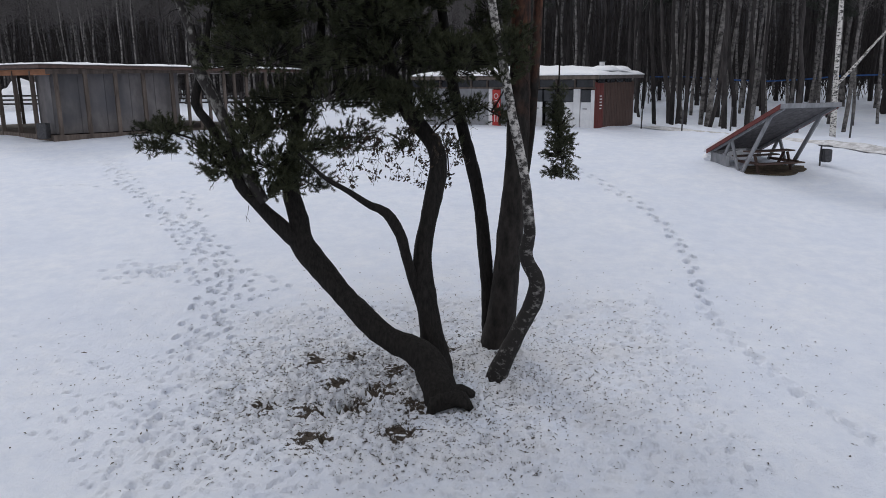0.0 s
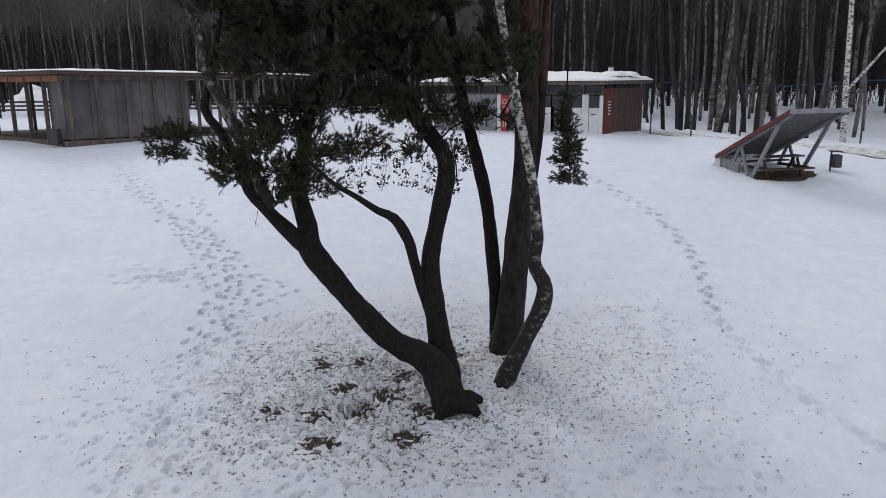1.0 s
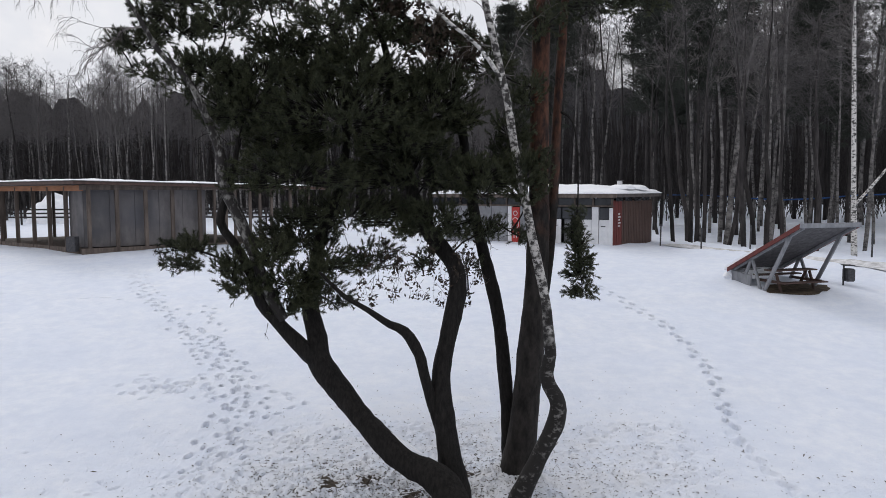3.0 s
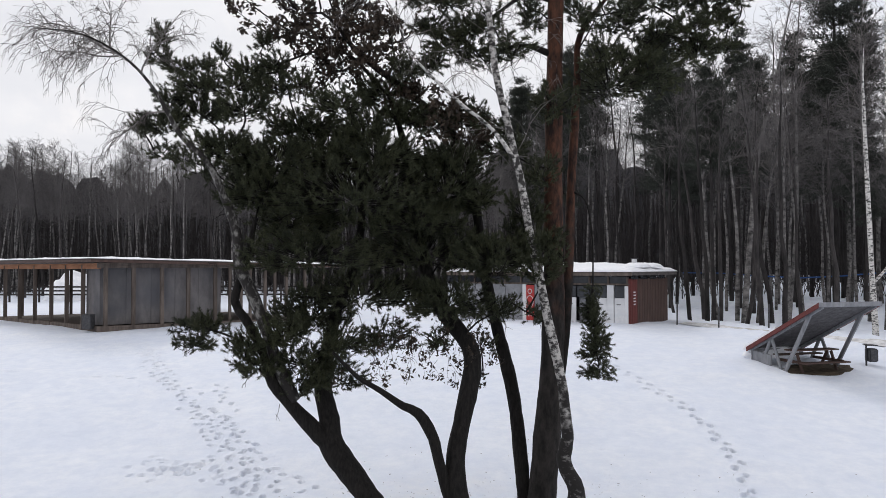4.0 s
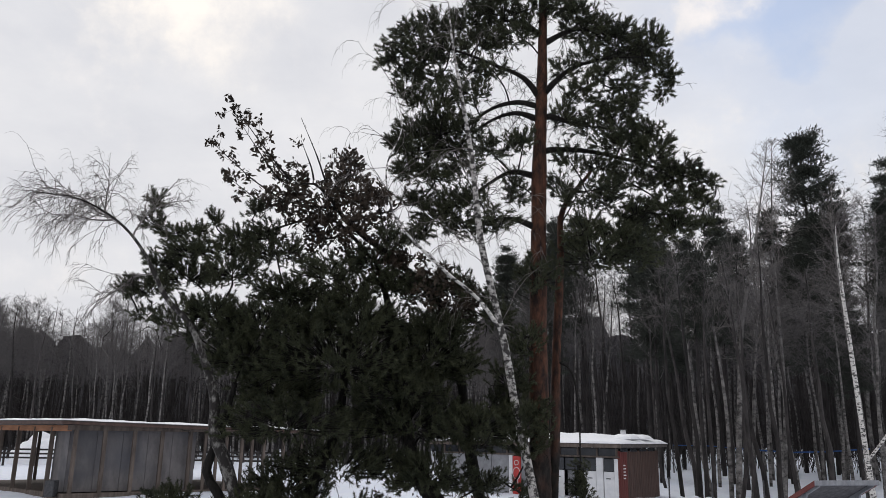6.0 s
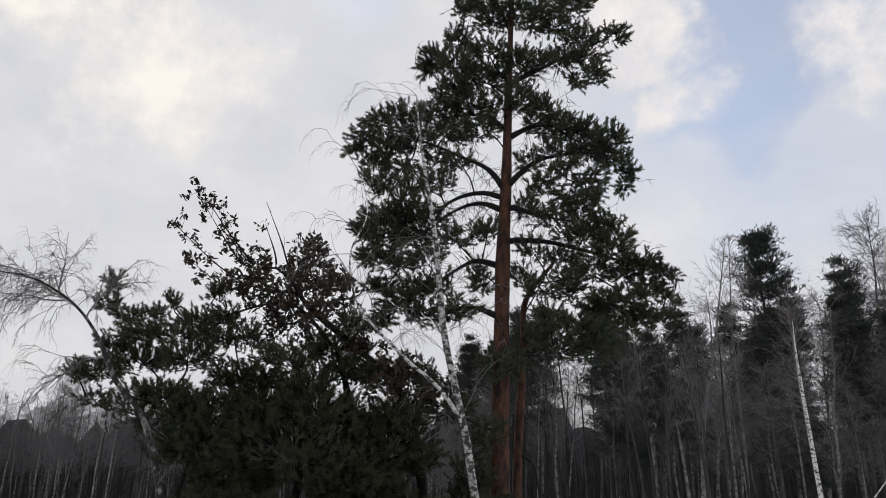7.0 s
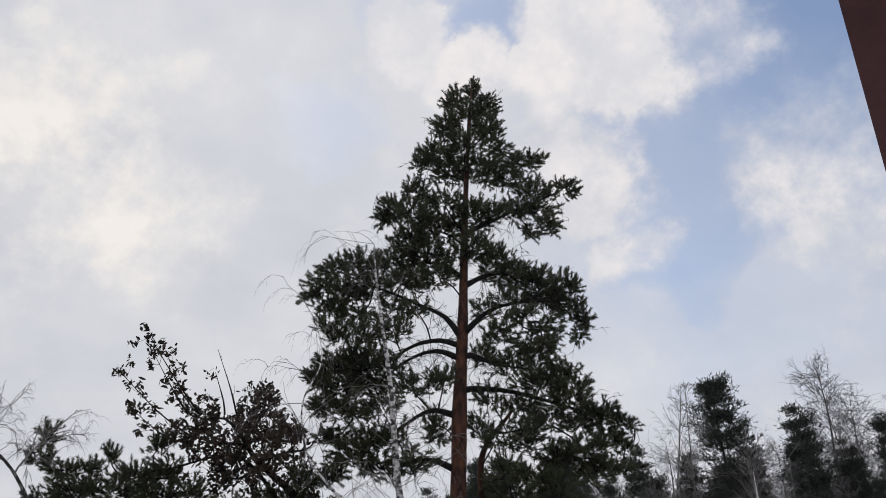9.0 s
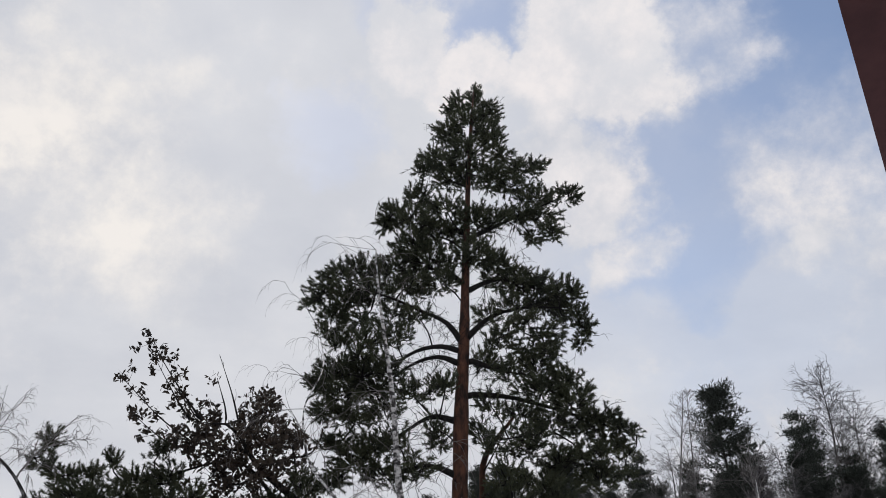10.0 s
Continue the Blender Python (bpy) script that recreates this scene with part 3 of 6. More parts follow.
# ---- the near trees: trunk lines as (x, y, z, radius) ----
LEANING = [(0.0, 11.15, -2.75, 0.30), (-0.1, 11.3, -2.45, 0.27), (-0.25, 11.6, -2.2, 0.265), (-0.44, 11.7, -2.0, 0.25), (-1.01, 11.9, -1.74, 0.21), (-1.58, 12.1, -1.25, 0.185), (-2.06, 12.3, -0.73, 0.19), (-2.4, 12.4, -0.29, 0.2),
           (-2.45, 12.5, 0.10, 0.17), (-2.57, 12.6, 0.57, 0.14), (-2.55, 12.8, 1.12, 0.12), (-2.42, 13.0, 1.88, 0.10), (-2.13, 13.1, 2.65, 0.08), (-2.0, 13.1, 3.6, 0.06), (-2.1, 13.0, 4.6, 0.035)]
LEFT_LIMB = [(-2.38, 12.4, -0.33, 0.15), (-2.67, 12.3, -0.03, 0.13), (-3.01, 12.2, 0.37, 0.105), (-3.28, 12.1, 0.74, 0.095), (-3.42, 12.1, 1.2, 0.085), (-3.72, 12.1, 1.75, 0.076), (-3.91, 12.1, 2.05, 0.07), (-3.75, 12.1, 2.6, 0.06), (-3.6, 12.2, 3.4, 0.04)]
ARCH_LIMB = [(-2.95, 12.2, 0.45, 0.10), (-3.19, 12.1, 0.97, 0.094), (-3.37, 12.0, 1.6, 0.094), (-3.62, 12.0, 2.22, 0.094), (-3.82, 12.0, 2.67, 0.085), (-3.87, 12.0, 3.21, 0.076), (-4.25, 11.9, 4.2, 0.05), (-4.69, 11.8, 4.69, 0.04), (-5.04, 11.6, 5.38, 0.027), (-5.42, 11.4, 5.83, 0.018), (-5.97, 11.2, 6.13, 0.011), (-6.48, 11.0, 6.17, 0.005)]
SECOND = [(-0.09, 12.1, -2.6, 0.23), (-0.23, 12.1, -1.82, 0.20), (-0.35, 12.2, -0.99, 0.171), (-0.37, 12.3, -0.44, 0.156), (-0.24, 12.4, 0.21, 0.146), (-0.09, 12.5, 0.96, 0.146), (-0.18, 12.6, 1.33, 0.142), (-0.47, 12.7, 1.7, 0.133), (-0.71, 12.8, 2.08, 0.125), (-0.91, 13.0, 2.65, 0.107), (-1.15, 13.2, 3.7, 0.09), (-1.3, 13.2, 4.8, 0.06), (-1.6, 13.1, 5.8, 0.03)]
SECOND_LIMB = [(-0.36, 12.2, -1.45, 0.09), (-0.6, 12.1, -0.58, 0.09), (-0.71, 12.0, -0.08, 0.09), (-0.93, 11.9, 0.31, 0.08), (-1.16, 11.8, 0.44, 0.06), (-1.5, 11.7, 0.69, 0.047), (-1.84, 11.6, 0.92, 0.035), (-2.2, 11.5, 1.3, 0.02)]
THIRD = [(0.82, 13.25, -2.4, 0.14), (0.77, 13.1, -1.35, 0.123), (0.69, 13.2, -0.34, 0.116), (0.59, 13.3, 0.45, 0.116), (0.41, 13.3, 1.21, 0.11), (0.23, 13.4, 1.95, 0.1), (0.09, 13.4, 2.74, 0.09), (-0.09, 13.5, 4.01, 0.075), (-0.4, 13.3, 4.9, 0.065), (-1.2, 12.9, 5.6, 0.055), (-1.9, 12.6, 6.1, 0.045), (-2.3, 12.5, 6.6, 0.03), (-2.4, 12.5, 7.1, 0.012)]
TALL = [(0.93, 12.95, -2.45, 0.33), (0.96, 12.9, -2.1, 0.285), (1.02, 12.9, -1.6, 0.25), (1.07, 12.9, -1.08, 0.24), (1.14, 12.9, -0.28, 0.225), (1.23, 12.9, 0.81, 0.20), (1.27, 12.9, 1.97, 0.18), (1.27, 12.9, 3.3, 0.16), (1.29, 12.9, 4.82, 0.148), (1.32, 12.9, 6.2, 0.136), (1.35, 12.9, 7.36, 0.125), (1.43, 12.9, 9.1, 0.095), (1.48, 12.9, 10.8, 0.07), (1.55, 12.9, 12.4, 0.05), (1.62, 12.9, 13.7, 0.042), (1.71, 12.9, 15.0, 0.015)]
BOUGHS = [
    [(1.42, 12.90, 8.67, 0.055), (1.08, 12.81, 9.00, 0.044), (0.60, 12.73, 9.19, 0.033), (0.11, 12.64, 9.36, 0.022), (-0.52, 12.55, 9.53, 0.011)],
    [(1.40, 12.90, 8.52, 0.055), (0.98, 12.90, 8.56, 0.044), (0.52, 12.90, 8.44, 0.033), (0.06, 12.90, 8.12, 0.022), (-0.43, 12.90, 7.90, 0.011)],
    [(1.35, 12.90, 8.27, 0.055), (0.94, 13.02, 8.40, 0.040), (0.43, 13.13, 8.25, 0.026), (-0.12, 13.25, 7.82, 0.011)],
    [(1.53, 12.90, 8.73, 0.055), (1.91, 12.78, 9.14, 0.040), (2.56, 12.67, 9.31, 0.026), (3.19, 12.55, 9.28, 0.011)],
    [(1.29, 12.90, 7.18, 0.055), (0.84, 12.90, 7.21, 0.040), (0.36, 12.90, 6.92, 0.026), (-0.16, 12.90, 6.56, 0.011)],
    [(1.57, 12.90, 7.63, 0.055), (2.12, 12.99, 7.66, 0.044), (2.75, 13.07, 7.57, 0.033), (3.48, 13.16, 7.41, 0.022), (4.21, 13.25, 7.20, 0.011)],
]
HIGH_BOUGHS = [
    [(1.56, 12.90, 8.28, 0.055), (1.99, 12.73, 8.06, 0.033), (2.57, 12.55, 7.89, 0.011)],
    [(1.46, 12.90, 9.79, 0.055), (2.09, 12.90, 10.03, 0.033), (2.86, 12.90, 9.85, 0.011)],
    [(1.46, 12.90, 9.94, 0.055), (0.99, 13.07, 10.30, 0.033), (0.09, 13.25, 10.33, 0.011)],
    [(1.26, 12.90, 6.23, 0.055), (0.79, 12.73, 6.30, 0.033), (0.23, 12.55, 6.14, 0.011)],
    [(1.52, 12.90, 10.99, 0.055), (2.25, 12.90, 11.38, 0.033), (3.10, 12.90, 11.86, 0.011)],
    [(1.50, 12.90, 11.13, 0.055), (0.98, 13.07, 11.36, 0.033), (0.17, 13.25, 11.50, 0.011)],
]
TWIN = [(1.14, 13.08, -0.9, 0.12), (1.27, 13.15, -0.08, 0.105), (1.43, 13.2, 0.96, 0.09), (1.54, 13.2, 2.11, 0.09), (1.61, 13.2, 3.86, 0.08), (1.73, 13.2, 5.74, 0.067), (1.79, 13.2, 6.6, 0.05), (2.3, 13.1, 7.3, 0.03)]
BIRCH = [(0.84, 11.9, -2.62, 0.19), (0.9, 11.9, -2.4, 0.165), (1.06, 11.9, -2.05, 0.148), (1.29, 11.95, -1.59, 0.145), (1.48, 12.0, -1.21, 0.138), (1.52, 12.0, -0.88, 0.13), (1.38, 12.05, -0.58, 0.122), (1.34, 12.1, -0.39, 0.12), (1.4, 12.1, -0.1, 0.095), (1.36, 12.1, 0.36, 0.084), (1.33, 12.15, 0.72, 0.08), (1.24, 12.2, 1.18, 0.076), (1.1, 12.2, 1.82, 0.072)]
BIRCH_UP = [(1.1, 12.2, 1.82, 0.086), (0.97, 12.3, 2.54, 0.07), (0.82, 12.3, 3.25, 0.066), (0.7, 12.3, 4.0, 0.06), (0.52, 12.3, 4.79, 0.055), (0.31, 12.3, 5.72, 0.056), (0.21, 12.3, 6.6, 0.049), (0.12, 12.3, 7.42, 0.042), (-0.06, 12.2, 8.44, 0.031), (-0.22, 12.2, 9.45, 0.02), (-0.29, 12.2, 10.16, 0.01)]
BIRCH_LIMB = [(0.68, 12.3, 4.2, 0.036), (0.27, 12.2, 4.77, 0.03), (-0.26, 12.0, 5.18, 0.026), (-0.78, 11.8, 5.64, 0.02), (-1.12, 11.7, 6.08, 0.016), (-1.24, 11.6, 6.81, 0.013), (-1.0, 11.5, 7.46, 0.009), (-1.13, 11.5, 8.17, 0.005)]


def nearest_on(paths, p, below=0.45):
    """The limb point from which a bough toward p would leave."""
    best = None
    for q in paths:
        d = np.linalg.norm(q[:, :3] - p, axis=1) + np.abs(q[:, 2] - (p[2] - below)) * 0.8
        i = int(np.argmin(d))
        if best is None or d[i] < best[0]:
            best = (d[i], q[i, :3])
    return best[1]


def crown(wood, green, blobs, paths, rng, density=1.0, shoot=0.13, needles=46, needle=0.066, width=0.0062, upward=0.45):
    """Boughs from the limbs to each clump, and shoots over the clump. Clumps: x, y, z, rx, rz, fill."""
    grown = []
    blobs = sorted(blobs, key=lambda q: min(np.min(np.linalg.norm(p[:, :3] - np.array(q[:3]), axis=1)) for p in paths))
    for x, y, z, rx, rz, fill in blobs:
        c = np.array([x, y, z])
        a = nearest_on(paths, c)
        ln = np.linalg.norm(c - a)
        if grown:
            joined = np.concatenate(grown)
            gap = np.linalg.norm(joined - c, axis=1)
            i = int(np.argmin(gap))
            if gap[i] < ln * 0.8:
                a, ln = joined[i], gap[i]
        mid = (a + c) / 2 + np.array([0, 0, rng.uniform(-0.16, 0.16) * ln]) + rng.normal(size=3) * 0.09 * ln
        end = c + unit(c - a) * rx * 0.5
        r0 = 0.011 + 0.010 * ln
        bough = smooth_path([(*a, r0), (*mid, r0 * 0.75), (*c, r0 * 0.5), (*end, 0.006)], 0.2)
        grown.append(bough[2:, :3])
        tube(wood, bough, 5, 0.1)
        n = max(4, int(density * fill * (rx * rz * 95 + rx * 8)))
        u = unit(rng.normal(size=(n, 3)) * np.array([1, 1, 0.75])) * rng.uniform(0.2, 1.0, (n, 1)) ** 0.5
        u[:, 2] = np.where(u[:, 2] < -0.45, -u[:, 2], u[:, 2])
        P = c + u * np.array([rx, (rx + rz) * 0.55, rz]) * 0.95
        D = unit(u * np.array([1, 1, 0.5]) + np.array([0, 0, upward]) + unit(c - a) * 0.6 + rng.normal(size=(n, 3)) * 0.3)
        # each twig bears a leading brush of needles and side brushes below it
        k = np.repeat(np.arange(n), 3)
        lead = np.tile(np.array([1.0, 0.0, 0.0]), n)[:, None]
        P2 = P[k] - D[k] * (1 - lead) * rng.uniform(0.03, 0.16, (len(k), 1)) + rng.normal(size=(len(k), 3)) * 0.03 * (1 - lead)
        D2 = unit(D[k] + rng.normal(size=(len(k), 3)) * 0.75 * (1 - lead) + np.array([0, 0, 0.15]))
        shoots(green, P2, D2, rng, shoot, needles, needle, width)
        S = c + (P - c) * rng.uniform(0.3, 0.6, (n, 1)) - np.array([0, 0, 0.05])
        strokes(wood, S, P, 0.007, 0.004, rng)


def ball(x, y, z, rx, rz=None, fill=1.0):
    return (x, y, z, rx, rz or rx * 0.6, fill)


def near_pine_group():
    rng = np.random.RandomState(11)
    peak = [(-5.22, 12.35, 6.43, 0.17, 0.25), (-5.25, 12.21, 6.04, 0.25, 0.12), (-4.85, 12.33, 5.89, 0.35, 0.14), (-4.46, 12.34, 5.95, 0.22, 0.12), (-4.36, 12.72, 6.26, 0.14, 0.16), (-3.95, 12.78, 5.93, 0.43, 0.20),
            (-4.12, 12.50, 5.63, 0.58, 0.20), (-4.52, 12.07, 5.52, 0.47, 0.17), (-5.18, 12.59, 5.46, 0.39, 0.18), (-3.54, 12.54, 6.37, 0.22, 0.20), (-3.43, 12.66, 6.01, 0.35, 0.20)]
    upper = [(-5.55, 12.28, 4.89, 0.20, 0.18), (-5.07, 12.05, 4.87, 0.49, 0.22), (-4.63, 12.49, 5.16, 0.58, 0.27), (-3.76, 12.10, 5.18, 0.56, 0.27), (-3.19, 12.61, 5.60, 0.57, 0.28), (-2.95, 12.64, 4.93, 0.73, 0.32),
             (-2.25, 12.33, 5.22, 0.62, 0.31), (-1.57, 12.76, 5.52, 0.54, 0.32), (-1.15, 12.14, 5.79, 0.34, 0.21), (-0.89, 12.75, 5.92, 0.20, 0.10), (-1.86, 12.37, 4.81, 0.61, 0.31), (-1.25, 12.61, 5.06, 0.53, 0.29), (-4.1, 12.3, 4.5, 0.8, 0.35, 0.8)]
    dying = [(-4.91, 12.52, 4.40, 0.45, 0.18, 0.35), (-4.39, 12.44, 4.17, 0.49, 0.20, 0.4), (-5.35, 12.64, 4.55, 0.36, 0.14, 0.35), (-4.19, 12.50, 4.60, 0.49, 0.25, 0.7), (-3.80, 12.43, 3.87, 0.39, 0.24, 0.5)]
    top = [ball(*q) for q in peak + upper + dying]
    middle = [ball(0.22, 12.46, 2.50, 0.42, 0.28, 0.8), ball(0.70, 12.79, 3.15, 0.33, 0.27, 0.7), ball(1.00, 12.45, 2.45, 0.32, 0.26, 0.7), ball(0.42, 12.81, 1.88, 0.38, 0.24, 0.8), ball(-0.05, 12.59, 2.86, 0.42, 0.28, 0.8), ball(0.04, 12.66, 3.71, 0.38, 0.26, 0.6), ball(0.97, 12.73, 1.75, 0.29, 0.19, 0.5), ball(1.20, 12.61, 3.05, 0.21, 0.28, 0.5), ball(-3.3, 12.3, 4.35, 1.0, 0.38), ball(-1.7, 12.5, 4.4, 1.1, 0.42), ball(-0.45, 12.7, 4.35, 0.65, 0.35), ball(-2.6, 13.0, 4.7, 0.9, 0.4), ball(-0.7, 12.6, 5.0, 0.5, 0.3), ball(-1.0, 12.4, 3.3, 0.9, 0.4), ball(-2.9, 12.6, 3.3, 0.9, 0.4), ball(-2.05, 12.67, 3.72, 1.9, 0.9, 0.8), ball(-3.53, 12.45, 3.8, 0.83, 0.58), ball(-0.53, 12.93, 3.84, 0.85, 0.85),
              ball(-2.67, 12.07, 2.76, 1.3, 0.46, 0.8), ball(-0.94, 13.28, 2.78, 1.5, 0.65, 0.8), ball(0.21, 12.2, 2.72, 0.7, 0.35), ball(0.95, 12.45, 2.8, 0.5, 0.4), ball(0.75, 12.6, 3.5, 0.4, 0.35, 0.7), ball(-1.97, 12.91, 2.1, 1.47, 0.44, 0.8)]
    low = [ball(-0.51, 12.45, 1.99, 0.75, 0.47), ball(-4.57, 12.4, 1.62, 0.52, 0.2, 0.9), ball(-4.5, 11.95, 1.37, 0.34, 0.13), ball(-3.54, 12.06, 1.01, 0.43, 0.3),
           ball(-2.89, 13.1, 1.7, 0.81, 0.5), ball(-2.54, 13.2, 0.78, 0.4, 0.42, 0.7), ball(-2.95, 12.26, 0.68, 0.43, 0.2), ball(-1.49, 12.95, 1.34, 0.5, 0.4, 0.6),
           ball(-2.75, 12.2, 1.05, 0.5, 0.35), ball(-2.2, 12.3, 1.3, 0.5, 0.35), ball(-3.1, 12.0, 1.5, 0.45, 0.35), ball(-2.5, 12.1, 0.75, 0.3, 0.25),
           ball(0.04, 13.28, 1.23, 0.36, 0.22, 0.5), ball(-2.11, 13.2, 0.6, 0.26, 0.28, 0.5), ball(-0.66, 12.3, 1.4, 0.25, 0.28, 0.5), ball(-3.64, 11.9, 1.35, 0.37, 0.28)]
    allb = top + middle + low
    limbs = {"lean": smooth_path(LEANING), "left": smooth_path(LEFT_LIMB), "arch": smooth_path(ARCH_LIMB), "second": smooth_path(SECOND), "slim": smooth_path(SECOND_LIMB), "third": smooth_path(THIRD)}
    owner = {"lean": 0, "left": 0, "arch": 0, "second": 1, "slim": 1, "third": 2}
    share = ([], [], [])
    for bl in allb:
        c = np.array(bl[:3])
        d = {k: np.min(np.linalg.norm(p[:, :3] - c, axis=1)) for k, p in limbs.items() if k not in ("arch", "third")}
        share[owner[min(d, key=d.get)]].append(bl)
    names = (("leaning dark-trunked pine with a dense needle crown, in snow", "lean left"), ("bent dark pine with a side limb and dense crown, in snow", "second slim"), ("slim dark oak holding withered brown leaves, among pines", "third"))
    for k, (label, keys) in enumerate(names):
        keys = keys.split()
        root = thing("oak_tree" if k == 2 else "pine_tree", limbs[keys[0]][0, :3], label, "tree", "clump of near trees")
        at = np.array(root.location)
        for i, key in enumerate(keys):
            b = Buf()
            p = limbs[key].copy(); p[:, :3] -= at
            tube(b, p, 16 if not i else 10, 0.055, k * 5 + i)
            if key == "lean":      # torn root spurs at the foot
                for q in ((0.40, -0.2, 0.03), (0.46, 0.03, 0.18), (-0.28, -0.25, -0.05)):
                    tube(b, smooth_path([(0.05, 0, 0.22, 0.17), (q[0] * 0.6, q[1] * 0.6, 0.2 + q[2] * 0.4, 0.12), (q[0], q[1], q[2] + 0.05, 0.05)], 0.08), 8, 0.15, 3)
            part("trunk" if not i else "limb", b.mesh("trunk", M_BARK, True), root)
        wood, green = Buf(), Buf()
        paths = [limbs[q] - np.array([*at, 0]) for q in keys]
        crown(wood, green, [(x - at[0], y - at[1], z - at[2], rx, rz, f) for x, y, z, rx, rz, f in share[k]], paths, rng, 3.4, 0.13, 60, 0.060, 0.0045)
        # dead hanging twigs under the crown
        for x, y, z, rx, rz, f in share[k]:
            m = int(rx * 10)
            s = np.array([x, y, z]) - at + rng.normal(size=(m, 3)) * np.array([rx, rx, rz]) * 0.5
            twig_fan(wood, s, rng.normal(size=(m, 3)) + np.array([0, 0, -0.7]), rng.uniform(0.15, 0.38, m), 0.006, rng, 1, 3, 0.8, 0.5, 0.2)
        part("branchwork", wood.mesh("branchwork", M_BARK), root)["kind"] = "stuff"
        if k < 2:
            part("crown", green.mesh("crown", M_NEEDLE), root, "dark green pine needles")
        if k == 0:
            arch = Buf()
            p = limbs["arch"].copy(); p[:, :3] -= at
            tube(arch, p, 10, 0.05)
            part("limb", arch.mesh("limb", M_BIRCHLOW, True), root, "arching limb with pale patches of bark")
            tw = Buf()
            sprays = (((-5.6, 11.38, 5.93), (-0.05, 0, 1), 0.62), ((-5.2, 11.5, 5.6), (0.5, 0, 0.9), 0.8), ((-5.42, 11.4, 5.83), (-1, 0, 0.40), 1.3), ((-5.97, 11.2, 6.13), (-1, 0, 0.05), 0.7),
                      ((-4.9, 11.7, 5.05), (-1, 0, -0.1), 1.1), ((-5.75, 11.3, 6.0), (-0.7, 0, 0.7), 0.8), ((-5.5, 11.4, 5.85), (-1, 0, 0.0), 0.9), ((-5.3, 11.5, 5.7), (-0.7, 0.2, 0.7), 0.7))
            for s, d, ln in sprays:
                pts = ribbon_twig(tw, np.array(s) - at, d, rng, ln, 0.017, 7, 0.05, 0.3)
                q = np.repeat(pts[1:], 2, axis=0)
                twig_fan(tw, q, np.array(d) * 0.8 + rng.normal(size=q.shape) * 0.6, rng.uniform(0.3, 0.75, len(q)), 0.0062, rng, 2, 4, 0.5, 0.55, 0.22, 4, 0.24)
            part("twig_spray", tw.mesh("twig_spray", M_PALETWIG), root, "bare drooping twigs")["kind"] = "stuff"
        if k == 2:
            dry, stem = Buf(), Buf()
            T = paths[0]
            bunches = [(-3.05, 6.47, 0.3), (-3.0, 6.88, 0.22), (-2.2, 6.85, 0.35), (-1.7, 6.6, 0.35), (-1.39, 6.3, 0.3), (-2.36, 6.4, 0.4), (-1.76, 6.0, 0.4), (-2.7, 6.0, 0.4), (-0.58, 4.95, 0.35), (-0.05, 4.75, 0.3), (-1.1, 5.4, 0.4), (-1.95, 7.15, 0.15)]
            for x, z, r in bunches:
                c = np.array([x, 12.5 + rng.normal() * 0.25, z]) - at
                f = nearest_on([T], c, 0.6)
                tube(stem, smooth_path([(*f, 0.026), (*((f + c) / 2 + rng.normal(size=3) * 0.08), 0.018), (*c, 0.01)], 0.2), 5, 0.1)
                for j in range(int(75 * r)):
                    sub = ribbon_twig(stem, c + rng.normal(size=3) * 0.08, rng.normal(size=3) + np.array([0, 0, 0.35]), rng, r * rng.uniform(0.5, 1.3), 0.005, 3, 0.0, 0.4)
                    leaves(dry, sub[-1] + rng.normal(size=(13, 3)) * 0.05, rng, 0.054)
                    leaves(dry, sub[-2] + rng.normal(size=(8, 3)) * 0.05, rng, 0.05)
            for sx, sz, tx, tz, lush in ((-3.0, 6.9, -3.95, 8.09, 4), (-3.05, 6.5, -4.39, 7.54, 4), (-3.1, 6.4, -4.12, 6.96, 5), (-3.0, 6.9, -3.42, 7.35, 5), (-2.6, 6.9, -2.85, 7.62, 2), (-2.4, 6.9, -2.85, 8.0, 0), (-2.1, 6.9, -1.93, 7.25, 4), (-1.5, 6.3, -0.95, 6.7, 1), (-3.2, 6.9, -3.76, 7.7, 5)):
                p, q = np.array([sx, 12.5, sz]) - at, np.array([tx, 12.3 + rng.normal() * 0.2, tz]) - at
                pts = smooth_path([(*p, 0.018), (*((p + q) / 2 + np.array([0.08, 0, -0.14])), 0.012), (*q, 0.005)], 0.1)
                tube(stem, pts, 5, 0.1)
                for w in pts[3::3, :3]:
                    for j in range(1 + lush // 4):
                        sub = ribbon_twig(stem, w, (q - p) * 0.5 + rng.normal(size=3) * 0.7, rng, rng.uniform(0.1, 0.32), 0.005, 3, 0.0, 0.4)
                        leaves(dry, sub[-1] + rng.normal(size=(4 * lush, 3)) * 0.045, rng, 0.05)
                leaves(dry, q + rng.normal(size=(6 * lush, 3)) * 0.05, rng, 0.05)
            # leaf clusters on thin twigs below the crown, standing for hanging needle tufts
            for j in range(70):
                p = np.array([rng.uniform(-1.9, 0.3), 12.6 + rng.normal() * 0.25, rng.uniform(1.0, 1.9)]) - at
                sub = ribbon_twig(stem, p, rng.normal(size=3) * 0.5 + np.array([0, 0, -1]), rng, rng.uniform(0.25, 0.6), 0.004, 5, 0.1, 0.5)
                leaves(dry, sub[-1] + rng.normal(size=(12, 3)) * 0.04, rng, 0.04)
                leaves(dry, sub[-3] + rng.normal(size=(5, 3)) * 0.04, rng, 0.035)
            part("bare_tip_growth", stem.mesh("bare_tip_growth", M_BARK), root)["kind"] = "stuff"
            part("dry_leaves", dry.mesh("dry_leaves", M_DRYLEAF), root, "withered brown leaf clusters, the low ones standing for needle tufts")
